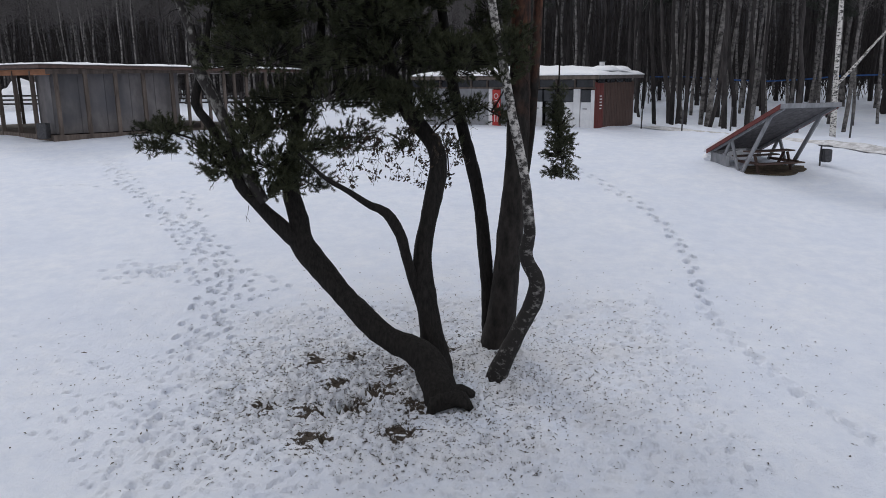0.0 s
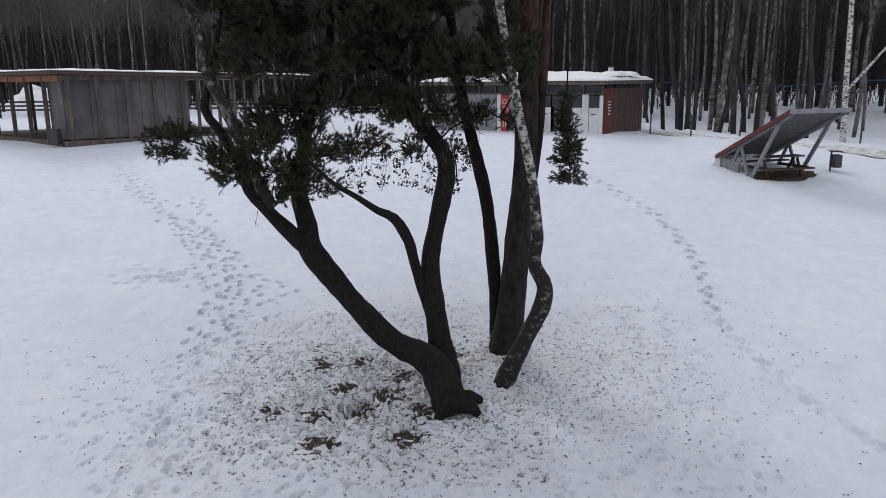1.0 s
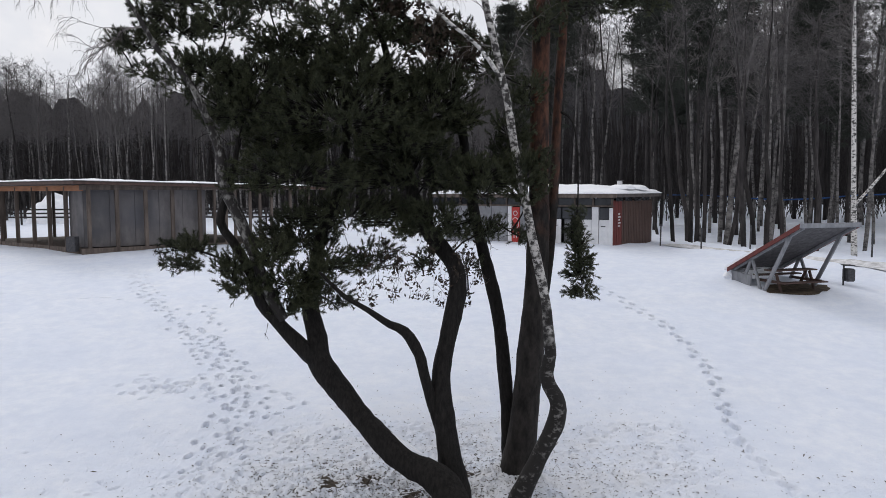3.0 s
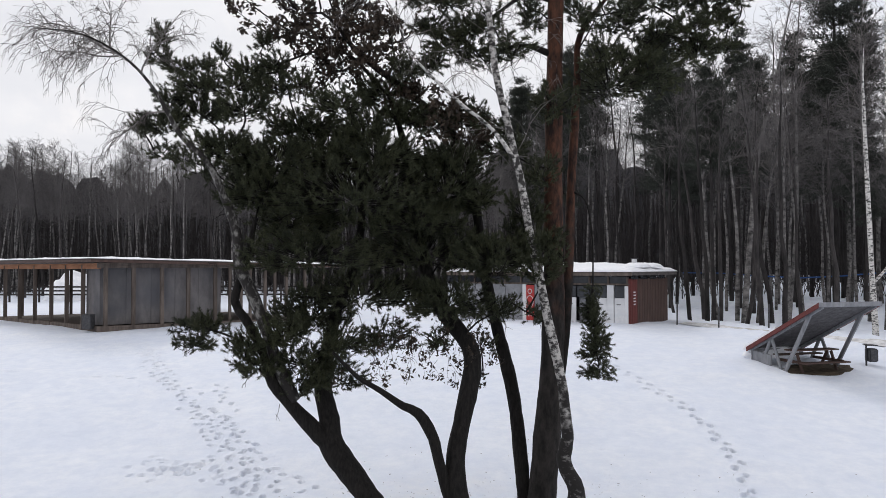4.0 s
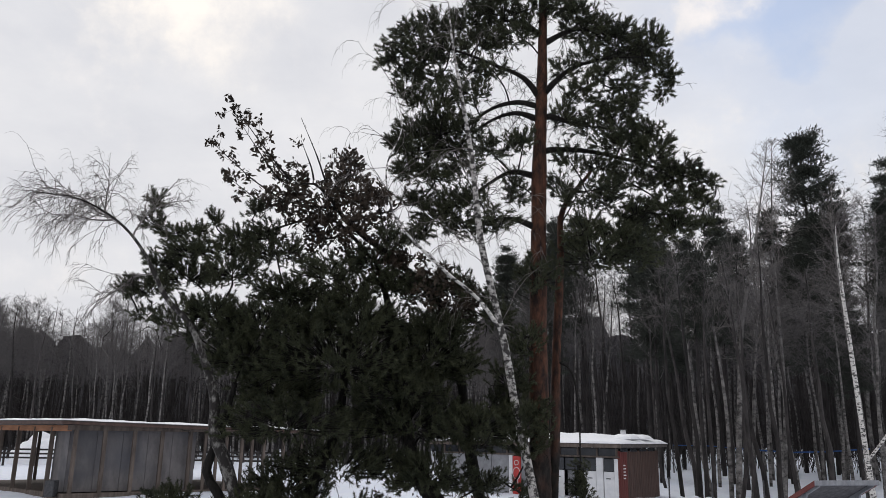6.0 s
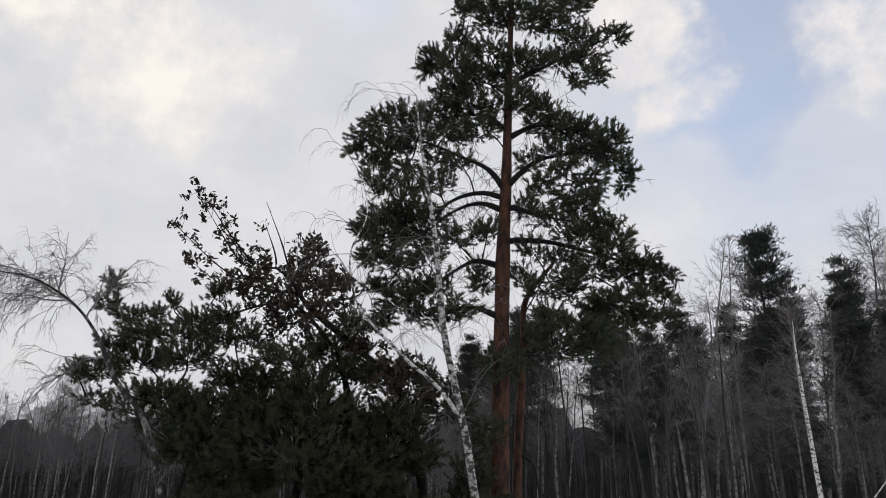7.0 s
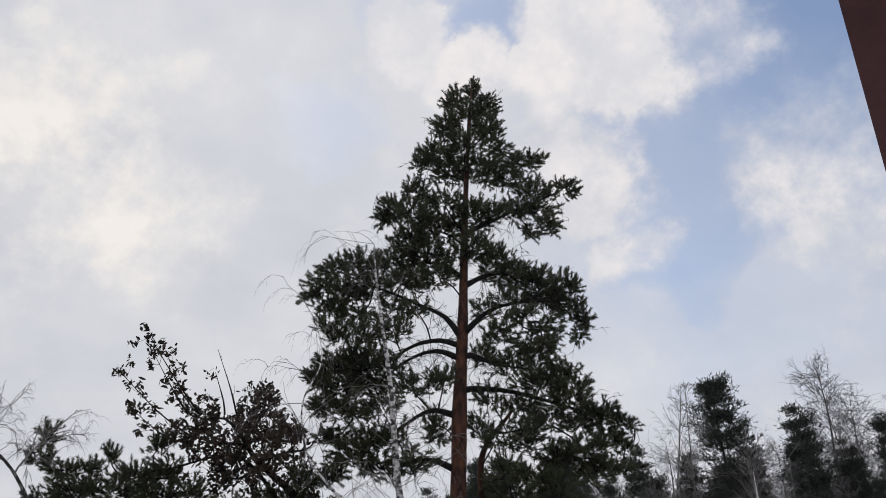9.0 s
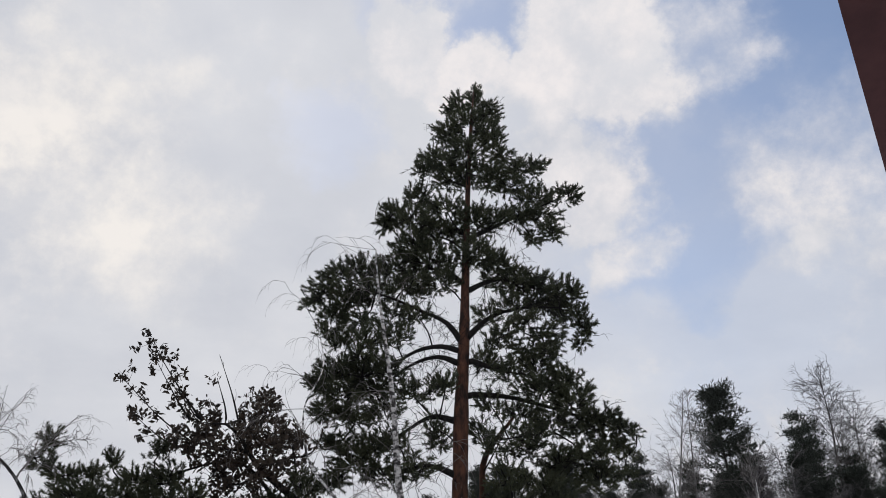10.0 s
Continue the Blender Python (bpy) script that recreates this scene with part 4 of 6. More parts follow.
        # snow lying on the upper side of the low trunk
        if k == 0:
            sn = Buf()
            p = limbs["lean"]
            q = p[(p[:, 2] > -1.95) & (p[:, 2] < -1.45)].copy()
            q[:, :3] -= at
            q[:, 2] += q[:, 3] * 0.93
            q[:, 0] += 0.07
            q[:, 3] = 0.055 * np.sin(np.linspace(0.25, 2.9, len(q)))
            tube(sn, q, 8, 0.1)
            part("snow_cover", sn.mesh("snow_cover", M_SNOWCAP, True), root, "strip of snow")


def tall_pine():
    rng = np.random.RandomState(5)
    root = thing("scots_pine", (0.93, 12.95, -2.4), "tall pine with red-brown upper bark and tiered dark crown", "tree", "clump of near trees")
    at = np.array(root.location)
    T = smooth_path(TALL, 0.15); T[:, :3] -= at
    W = smooth_path(TWIN, 0.15); W[:, :3] -= at
    cut = int(np.argmin(np.abs(T[:, 2] - 4.3)))
    whole = Buf()
    tube(whole, T, 18, 0.045, 2)
    part("trunk", whole.mesh("trunk", M_TALLBARK, True), root, "furrowed dark trunk turning red-brown above")
    b = Buf(); tube(b, W, 10, 0.05, 9)
    part("side_stem", b.mesh("side_stem", M_TALLBARK, True), root, "slim second stem")
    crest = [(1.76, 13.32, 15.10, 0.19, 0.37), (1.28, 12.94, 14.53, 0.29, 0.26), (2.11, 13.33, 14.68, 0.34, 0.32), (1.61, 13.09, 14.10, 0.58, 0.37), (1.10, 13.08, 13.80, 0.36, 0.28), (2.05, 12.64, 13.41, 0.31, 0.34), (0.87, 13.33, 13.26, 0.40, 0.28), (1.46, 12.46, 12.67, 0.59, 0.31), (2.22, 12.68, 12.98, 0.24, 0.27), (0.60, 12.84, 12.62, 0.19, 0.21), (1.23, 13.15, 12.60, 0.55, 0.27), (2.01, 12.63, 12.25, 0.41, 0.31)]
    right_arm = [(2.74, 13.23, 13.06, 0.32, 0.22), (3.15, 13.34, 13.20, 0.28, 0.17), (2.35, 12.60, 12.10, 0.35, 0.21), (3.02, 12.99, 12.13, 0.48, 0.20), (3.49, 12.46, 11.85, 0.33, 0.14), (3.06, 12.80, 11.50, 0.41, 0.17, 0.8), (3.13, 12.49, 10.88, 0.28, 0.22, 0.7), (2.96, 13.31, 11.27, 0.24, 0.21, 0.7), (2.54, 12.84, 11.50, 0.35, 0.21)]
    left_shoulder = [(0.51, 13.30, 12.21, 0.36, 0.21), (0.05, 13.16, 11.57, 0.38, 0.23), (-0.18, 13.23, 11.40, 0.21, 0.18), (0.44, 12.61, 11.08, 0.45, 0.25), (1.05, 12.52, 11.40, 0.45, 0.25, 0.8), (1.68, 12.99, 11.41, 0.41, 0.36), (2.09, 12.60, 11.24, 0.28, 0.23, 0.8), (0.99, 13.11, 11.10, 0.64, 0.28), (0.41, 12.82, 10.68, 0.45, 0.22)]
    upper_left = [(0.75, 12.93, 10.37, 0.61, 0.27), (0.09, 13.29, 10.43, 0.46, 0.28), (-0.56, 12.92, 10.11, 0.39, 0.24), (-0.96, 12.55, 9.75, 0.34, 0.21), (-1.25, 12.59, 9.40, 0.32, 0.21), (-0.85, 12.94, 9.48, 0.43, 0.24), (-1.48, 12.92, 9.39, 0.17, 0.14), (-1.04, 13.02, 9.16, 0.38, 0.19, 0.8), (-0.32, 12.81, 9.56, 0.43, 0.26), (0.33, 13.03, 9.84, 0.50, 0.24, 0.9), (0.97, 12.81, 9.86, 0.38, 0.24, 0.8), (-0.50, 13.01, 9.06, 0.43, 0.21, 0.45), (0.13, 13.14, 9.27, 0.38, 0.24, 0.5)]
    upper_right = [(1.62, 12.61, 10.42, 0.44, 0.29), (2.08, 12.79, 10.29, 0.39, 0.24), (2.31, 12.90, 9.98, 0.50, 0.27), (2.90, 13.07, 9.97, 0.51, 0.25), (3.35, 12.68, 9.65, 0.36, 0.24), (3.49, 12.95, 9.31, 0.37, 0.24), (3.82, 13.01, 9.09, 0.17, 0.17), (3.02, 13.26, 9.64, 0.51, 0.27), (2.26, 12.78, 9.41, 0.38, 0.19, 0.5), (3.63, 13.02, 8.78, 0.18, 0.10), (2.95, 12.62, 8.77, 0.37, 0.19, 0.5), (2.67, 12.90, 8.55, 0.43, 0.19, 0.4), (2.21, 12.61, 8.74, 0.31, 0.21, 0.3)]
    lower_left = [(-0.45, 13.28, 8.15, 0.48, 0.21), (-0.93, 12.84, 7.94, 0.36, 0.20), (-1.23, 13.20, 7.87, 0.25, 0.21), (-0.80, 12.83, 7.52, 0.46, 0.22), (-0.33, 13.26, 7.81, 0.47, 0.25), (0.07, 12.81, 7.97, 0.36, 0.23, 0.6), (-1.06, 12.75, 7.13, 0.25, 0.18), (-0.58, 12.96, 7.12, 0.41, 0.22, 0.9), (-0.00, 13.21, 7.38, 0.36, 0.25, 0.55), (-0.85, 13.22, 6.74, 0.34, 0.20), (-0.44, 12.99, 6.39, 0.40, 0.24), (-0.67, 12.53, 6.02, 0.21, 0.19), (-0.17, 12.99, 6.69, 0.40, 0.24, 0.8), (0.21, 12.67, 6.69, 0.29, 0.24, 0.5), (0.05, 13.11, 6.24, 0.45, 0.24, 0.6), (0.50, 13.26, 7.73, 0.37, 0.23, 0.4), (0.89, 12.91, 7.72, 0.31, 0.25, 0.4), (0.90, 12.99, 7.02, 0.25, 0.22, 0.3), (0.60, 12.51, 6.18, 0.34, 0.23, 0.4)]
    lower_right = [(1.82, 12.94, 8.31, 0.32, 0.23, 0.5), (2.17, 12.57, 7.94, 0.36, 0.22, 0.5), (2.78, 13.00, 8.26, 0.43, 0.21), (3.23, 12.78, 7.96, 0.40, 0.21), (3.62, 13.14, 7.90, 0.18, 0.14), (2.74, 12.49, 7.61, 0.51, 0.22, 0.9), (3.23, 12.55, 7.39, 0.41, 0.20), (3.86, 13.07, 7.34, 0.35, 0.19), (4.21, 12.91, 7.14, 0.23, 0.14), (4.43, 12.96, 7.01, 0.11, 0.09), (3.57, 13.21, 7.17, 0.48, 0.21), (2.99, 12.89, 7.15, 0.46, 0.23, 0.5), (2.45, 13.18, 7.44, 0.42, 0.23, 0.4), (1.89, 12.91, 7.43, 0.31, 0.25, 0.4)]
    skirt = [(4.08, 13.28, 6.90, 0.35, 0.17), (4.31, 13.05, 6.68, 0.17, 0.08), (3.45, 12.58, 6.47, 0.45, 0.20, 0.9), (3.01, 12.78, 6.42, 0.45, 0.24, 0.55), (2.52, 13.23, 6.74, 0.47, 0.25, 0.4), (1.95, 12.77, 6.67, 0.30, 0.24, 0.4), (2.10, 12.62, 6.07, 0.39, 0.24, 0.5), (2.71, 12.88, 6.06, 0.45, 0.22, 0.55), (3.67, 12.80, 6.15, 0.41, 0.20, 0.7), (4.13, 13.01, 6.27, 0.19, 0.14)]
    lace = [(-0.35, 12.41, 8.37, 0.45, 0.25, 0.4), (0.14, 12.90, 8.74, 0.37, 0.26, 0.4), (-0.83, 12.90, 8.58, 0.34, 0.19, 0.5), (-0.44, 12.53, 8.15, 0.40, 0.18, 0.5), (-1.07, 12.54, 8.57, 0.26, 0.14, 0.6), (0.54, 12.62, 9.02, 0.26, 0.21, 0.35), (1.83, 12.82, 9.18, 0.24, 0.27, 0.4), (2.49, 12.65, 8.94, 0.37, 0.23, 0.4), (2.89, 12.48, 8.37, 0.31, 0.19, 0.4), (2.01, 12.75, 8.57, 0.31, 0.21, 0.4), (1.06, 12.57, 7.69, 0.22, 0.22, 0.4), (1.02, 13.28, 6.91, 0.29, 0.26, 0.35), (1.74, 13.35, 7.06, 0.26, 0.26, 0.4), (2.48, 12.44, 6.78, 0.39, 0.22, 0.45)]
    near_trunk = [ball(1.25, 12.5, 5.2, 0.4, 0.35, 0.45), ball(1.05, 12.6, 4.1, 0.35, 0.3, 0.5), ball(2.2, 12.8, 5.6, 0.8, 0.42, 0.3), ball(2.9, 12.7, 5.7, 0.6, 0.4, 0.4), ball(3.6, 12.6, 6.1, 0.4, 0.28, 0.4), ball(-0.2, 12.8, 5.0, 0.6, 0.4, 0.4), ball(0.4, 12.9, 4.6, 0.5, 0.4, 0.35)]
    wood, green = Buf(), Buf()
    arms = []
    for i, nodes in enumerate(BOUGHS + HIGH_BOUGHS):
        z0 = nodes[0][2]
        heart = tuple(np.interp(z0 - 0.06, [q[2] for q in TALL], [q[c] for q in TALL]) for c in (0, 1))
        arm, p = Buf(), smooth_path([(*heart, z0 - 0.06, 0.06)] + nodes[(1 if abs(nodes[0][0] - heart[0]) < 0.12 else 0):], 0.12)
        p[:, :3] -= at
        tube(arm, p, 8, 0.08, 40 + i)
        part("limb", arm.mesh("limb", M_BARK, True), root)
        arms.append(p)
        q = np.repeat(p[2:, :3], 3, axis=0)
        twig_fan(wood, q, rng.normal(size=q.shape) * np.array([0.8, 0.8, 0.5]) + np.array([0, 0, -0.2]), rng.uniform(0.25, 0.8, len(q)), 0.006, rng, 1, 3, 0.7, 0.5, 0.15, 3, 0.35)
    blobs = [(x - at[0], y - at[1], z - at[2], rx, rz * 1.15, f ** 0.6) for x, y, z, rx, rz, f in [ball(*q) for q in crest + right_arm + left_shoulder + upper_left + upper_right + lower_left + lower_right + skirt + lace] + near_trunk]
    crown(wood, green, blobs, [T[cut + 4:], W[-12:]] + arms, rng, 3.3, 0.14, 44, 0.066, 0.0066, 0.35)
    for x, y, z, rx, rz, f in blobs:
        m = int(rx * 14)
        s = np.array([x, y, z]) + rng.normal(size=(m, 3)) * np.array([rx, rx, rz]) * 0.45
        twig_fan(wood, s, rng.normal(size=(m, 3)) + np.array([0, 0, -0.5]), rng.uniform(0.15, 0.45, m), 0.006, rng, 1, 3, 0.8, 0.5, 0.2)
    # the low bough that hangs with a tuft at its end
    hang = smooth_path([(1.62, 13.2, 3.9, 0.022), (1.85, 13.05, 3.7, 0.018), (1.94, 13.0, 3.1, 0.014), (1.95, 13.0, 2.44, 0.014), (1.94, 13.0, 1.87, 0.014), (1.99, 13.0, 1.28, 0.012), (2.06, 13.0, 0.72, 0.006)], 0.1)
    hang[:, :3] -= at
    tube(wood, hang, 5)
    part("branchwork", wood.mesh("branchwork", M_BARK), root)["kind"] = "stuff"
    part("crown", green.mesh("crown", M_NEEDLE), root, "dark green tiers of needles")
    g2, w2 = Buf(), Buf()
    tuft = [(x - at[0], y - at[1], z - at[2], rx, rz, f) for x, y, z, rx, rz, f in (ball(1.92, 13, 2.1, 0.11, 0.22, 1), ball(1.98, 13, 1.62, 0.19, 0.28, 1.1), ball(1.93, 13, 1.86, 0.16, 0.24, 1), ball(2.0, 13, 1.38, 0.25, 0.25, 1), ball(1.98, 13, 1.12, 0.30, 0.3, 1.1), ball(2.04, 13, 0.80, 0.30, 0.16, 1.2))]
    crown(w2, g2, tuft, [hang], rng, 5.0, 0.10, 54, 0.045, 0.0036, -0.5)
    part("hanging_tuft", g2.mesh("hanging_tuft", M_NEEDLE), root, "drooping tuft of needles")
    part("hanging_spray", w2.mesh("hanging_spray", M_BARK), root)["kind"] = "stuff"


def near_birch():
    rng = np.random.RandomState(8)
    root = thing("birch_tree", (0.84, 11.9, -2.5), "crooked birch, dark at the foot and white above, bare", "tree", "clump of near trees")
    at = np.array(root.location)
    for name, nodes, mat, sides in (("trunk", BIRCH + BIRCH_UP[1:], M_BIRCHBARK, 14), ("limb", BIRCH_LIMB, M_BIRCH, 8)):
        b = Buf()
        p = smooth_path(nodes, 0.1); p[:, :3] -= at
        tube(b, p, sides, 0.05)
        part(name, b.mesh(name, mat, True), root)
    tw = Buf()
    for nodes, every, ln, left in ((BIRCH_UP[3:], 0.45, 1.3, -0.35), (BIRCH_LIMB[2:], 0.25, 0.9, -0.5)):
        q = np.repeat(smooth_path(nodes, every)[:, :3] - at, 2, axis=0)
        d = rng.normal(size=q.shape) * np.array([0.8, 0.6, 0.4]) + np.array([left, 0, 0.7])
        twig_fan(tw, q, d, ln * rng.uniform(0.6, 1.2, len(q)), 0.006, rng, 2, 3, 0.5, 0.6, 0.30, 5, 0.16)
    part("twig_spray", tw.mesh("twig_spray", M_PALETWIG), root, "fine pale drooping twigs")["kind"] = "stuff"


near_pine_group()
tall_pine()
near_birch()


# ---- the forest behind ----
def bare_tree_meshes(seed, height, trunk_r, pale, rich=False):
    """Trunk and twig meshes of a bare forest tree standing at the origin."""
    rng = np.random.RandomState(seed)
    lean = rng.normal(size=2) * 0.05
    n = 9
    zs = np.linspace(0, height * 0.96, n)
    bend = np.cumsum(rng.normal(size=(n, 2)) * 0.006 * height, axis=0) + lean * zs[:, None]
    bend -= bend[0]
    T = np.c_[bend, zs, trunk_r * (1 - zs / height) ** 0.8 + 0.012]
    T = smooth_path(T, 0.8)
    trunk, twigs = Buf(), Buf()
    tube(trunk, T, 6, 0.04, seed)
    start = 0.5 if pale else 0.58
    m = (64 if rich else 30) if pale else 16
    z = height * rng.uniform(start, 0.97, m)
    k = np.argmin(np.abs(T[:, 2][None] - z[:, None]), axis=1)
    a = rng.uniform(0, 6.283, m)
    d = np.stack([np.cos(a), np.sin(a), rng.uniform(0.8, 1.8, m)], 1)
    twig_fan(twigs, T[k, :3], d, ((height - z) * 0.30 + 0.9) * rng.uniform(0.7, 1.2, m), 0.015, rng, 2, 7 if rich else 5, 0.5, 0.5, 0.10 if pale else 0.02, 3, 0.16)
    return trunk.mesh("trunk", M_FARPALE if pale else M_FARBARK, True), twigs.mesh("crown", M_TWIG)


def far_pine_meshes(seed, height, bare):
    rng = np.random.RandomState(seed)
    trunk, green = Buf(), Buf()
    zs = np.linspace(0, height, 12)
    off = np.cumsum(rng.normal(size=(12, 2)) * 0.05, axis=0); off -= off[0]
    T = smooth_path(np.c_[off, zs, 0.19 * (1 - zs / height) ** 0.7 + 0.015], 0.8)
    tube(trunk, T, 6, 0.04, seed)
    for i in range(112):
        h = bare + (0.985 - bare) * rng.uniform(0, 1) ** 0.95
        z = height * h
        k = int(np.argmin(np.abs(T[:, 2] - z)))
        full = (1 - h) / (1 - bare)
        reach = (0.35 + 3.1 * full ** 0.75 * (1.15 - 0.55 * full)) * rng.uniform(0.35, 1.15)
        a = rng.uniform(0, 6.283)
        d = np.array([math.cos(a), math.sin(a), rng.uniform(0.0, 0.6)])
        pts = ribbon_twig(trunk, T[k, :3], d, rng, reach, 0.03, 4, 0.0, 0.3)
        for q in pts[2 if reach > 1 else 1:]:
            P = q + rng.normal(size=(17, 3)) * np.array([0.30, 0.30, 0.15])
            D = rng.normal(size=(17, 3)) * 0.8 + np.array([0, 0, 0.7]) + d
            shoots(green, P, D, rng, 0.30, 12, 0.15, 0.020)
    return trunk.mesh("trunk", M_FARBARK, True), green.mesh("crown", M_FARNEEDLE)


def forest():
    rng = np.random.RandomState(21)
    kinds = [("birch_tree", "crown", bare_tree_meshes(31 + i, 20 + 2 * (i % 3), 0.145, True, i in (3, 4)), "bare birch with a pale trunk at the forest edge") for i in range(5)]
    kinds += [("bare_tree", "crown", bare_tree_meshes(51 + i, 17 + 2 * (i % 3), 0.165, False), "bare dark-trunked tree in the snowy forest") for i in range(4)]
    kinds += [("forest_pine", "crown", far_pine_meshes(71 + i, 21 + 1.5 * i, 0.45 + 0.06 * (i % 3)), "tall forest pine with a dark narrow crown") for i in range(4)]

    def plant(k, x, y, scale, turn):
        name, second, (tm, sm), label = kinds[k]
        root = thing(name, (x, y, gz(x, y) - 0.1), label, "tree", "forest trees")
        root.rotation_euler = (0, 0, turn)
        root.scale = (scale,) * 3
        part("trunk", tm, root)
        part(second, sm, root)

    # the right-hand edge, with its known trunks
    for k, x, y, s in ((5, 11.3, 37.9, 0.72), (6, 11.7, 37.1, 0.62), (7, 12.6, 36.2, 0.6), (8, 13.1, 35.6, 0.7), (5, 14.3, 36.0, 0.74), (0, 15.1, 37.5, 0.62), (1, 17.9, 42.5, 0.62), (9, 19.9, 44.0, 0.68), (2, 19.3, 36.8, 0.62), (6, 16.4, 39.2, 0.66), (7, 10.9, 39.5, 0.66), (8, 15.6, 41.0, 0.8), (5, 17.2, 37.2, 0.7), (10, 25.0, 54.0, 1.13), (3, 31.8, 50.0, 1.26), (11, 35.6, 50.0, 0.88), (4, 28.6, 55.0, 1.05), (1, 21.0, 54.0, 0.97), (9, 28.05, 48.0, 0.98), (0, 31.0, 54.0, 0.9), (9, 17.0, 50.0, 0.85), (11, 12.5, 52.0, 0.8), (3, 33.0, 50.5, 1.12), (4, 36.2, 53.0, 1.1), (10, 31.6, 55.0, 0.9), (12, 29.0, 58.0, 0.84), (2, 37.8, 51.0, 1.0), (10, 31.4, 49.0, 0.80), (4, 26.6, 52.0, 0.86), (12, 33.8, 52.5, 0.78), (3, 29.8, 52.0, 0.95), (9, 23.0, 56.0, 0.92), (11, 26.4, 57.0, 0.82)):
        plant(k, x, y, s, rng.uniform(0, 6.28))
    placed = []
    n = 0
    while n < 330:
        x = rng.uniform(-62, 62)
        edge = 40 + 0.02 * x if x > 11 else (52 if x > 0 else 66)
        y = edge + abs(rng.normal()) * 20
        if abs(x) > 0.8 * y or any((x - a) ** 2 + (y - b) ** 2 < 2.2 for a, b in placed):
            continue
        placed.append((x, y))
        right = x > 4
        k = rng.choice(13, p=np.array([3, 3, 3, 3, 3, 3, 3, 3, 3, 4, 4, 4, 4]) / 43) if right else rng.choice(9, p=np.array([3, 3, 3, 8, 8, 3, 3, 3, 2]) / 36)
        tall = (21.0, 23.0, 25.0, 21.0, 23.0, 17.0, 19.0, 21.0, 17.0, 21.0, 22.5, 24.0, 25.5)[int(k)]
        want = 2.4 + y * math.tan(radians(rng.uniform(11.0, 16.5) if right else rng.uniform(8.0, 10.8)))
        plant(int(k), x, y, min(1.0, max(0.45, want / tall)), rng.uniform(0, 6.28))
        n += 1
    # the woods farther in, too dense to tell apart
    b, t, pale = Buf(), Buf(), Buf()
    m = 2600
    x, y = rng.uniform(-150, 150, m), rng.uniform(88, 140, m)
    h = rng.uniform(11, 17, m)
    foot = np.stack([x, y, np.full(m, -0.3)], 1)
    head = foot + np.stack([rng.normal(size=m) * 1.0, rng.normal(size=m), h], 1)
    strokes(b, foot, head, rng.uniform(0.10, 0.24, m), 0.03, rng)
    # left half goes to its own buffer, coloured paler for distance haze
    for buf, side in ((t, x > 4), (pale, x <= 4)):
        k = np.repeat(np.nonzero(side)[0], 3)
        f = rng.uniform(0.12, 1.0, (len(k), 1))
        twig_fan(buf, foot[k] + (head - foot)[k] * f, rng.normal(size=(len(k), 3)) * 0.8 + np.array([0, 0, 1.0]), rng.uniform(1.2, 3.4, len(k)), 0.05, rng, 1, 3, 0.6, 0.6, 0, 2)
    # undergrowth among the trunks
    m = 2900
    x = rng.uniform(-75, 75, m)
    y = np.where(x > 11, 62, 76) + np.abs(rng.normal(size=m)) * 22
    foot = np.stack([x, y, lie(x, y) - 0.1], 1)
    twig_fan(t, foot, rng.normal(size=(m, 3)) * 0.22 + np.array([0, 0, 1.0]), rng.uniform(1.5, 6.5, m), 0.03, rng, 1, 5, 0.35, 0.5, -0.02, 2, 0.1)
    wood = thing("far_woods", (0, 0, 0), "dense bare grey-brown winter woods in the distance", "woods", "", "stuff")
    part("trunks", b.mesh("trunks", M_FARBARK), wood)["kind"] = "stuff"
    part("thicket", t.mesh("thicket", M_FARBARK), wood)["kind"] = "stuff"
    part("thicket", pale.mesh("thicket", M_HAZY_THICKET), wood, "grey birch thicket with distance haze put into its colour")["kind"] = "stuff"
    # the closed wall of trees behind it all: one sheet, coloured with their inner shade
    xs = np.arange(-420, 421, 1.5)
    top = 21.5 + np.clip(xs, -20, 30) * 0.06 + rng.normal(size=len(xs)) * 1.3 + 1.5 * np.sin(xs * 0.11) + np.sin(xs * 0.31)
    yy = 150 - 0.00028 * xs ** 2 + rng.uniform(-1.5, 1.5, len(xs))
    n = len(xs)
    V = np.vstack([np.stack([xs, yy, np.full(n, -1.0)], 1), np.stack([xs, yy, top], 1), np.stack([xs, yy + 6, top - 2], 1), np.stack([xs, yy + 6, np.full(n, -1.0)], 1)])
    c = Buf()
    c.add(V, [(r * n + i, r * n + i + 1, (r + 1) * n + i + 1, (r + 1) * n + i) for r in range(3) for i in range(n - 1)])
    tagged(new("backdrop", c.mesh("backdrop", M_FARWOOD)), "distant wall of dark winter woods", "woods", "", "structure")


forest()


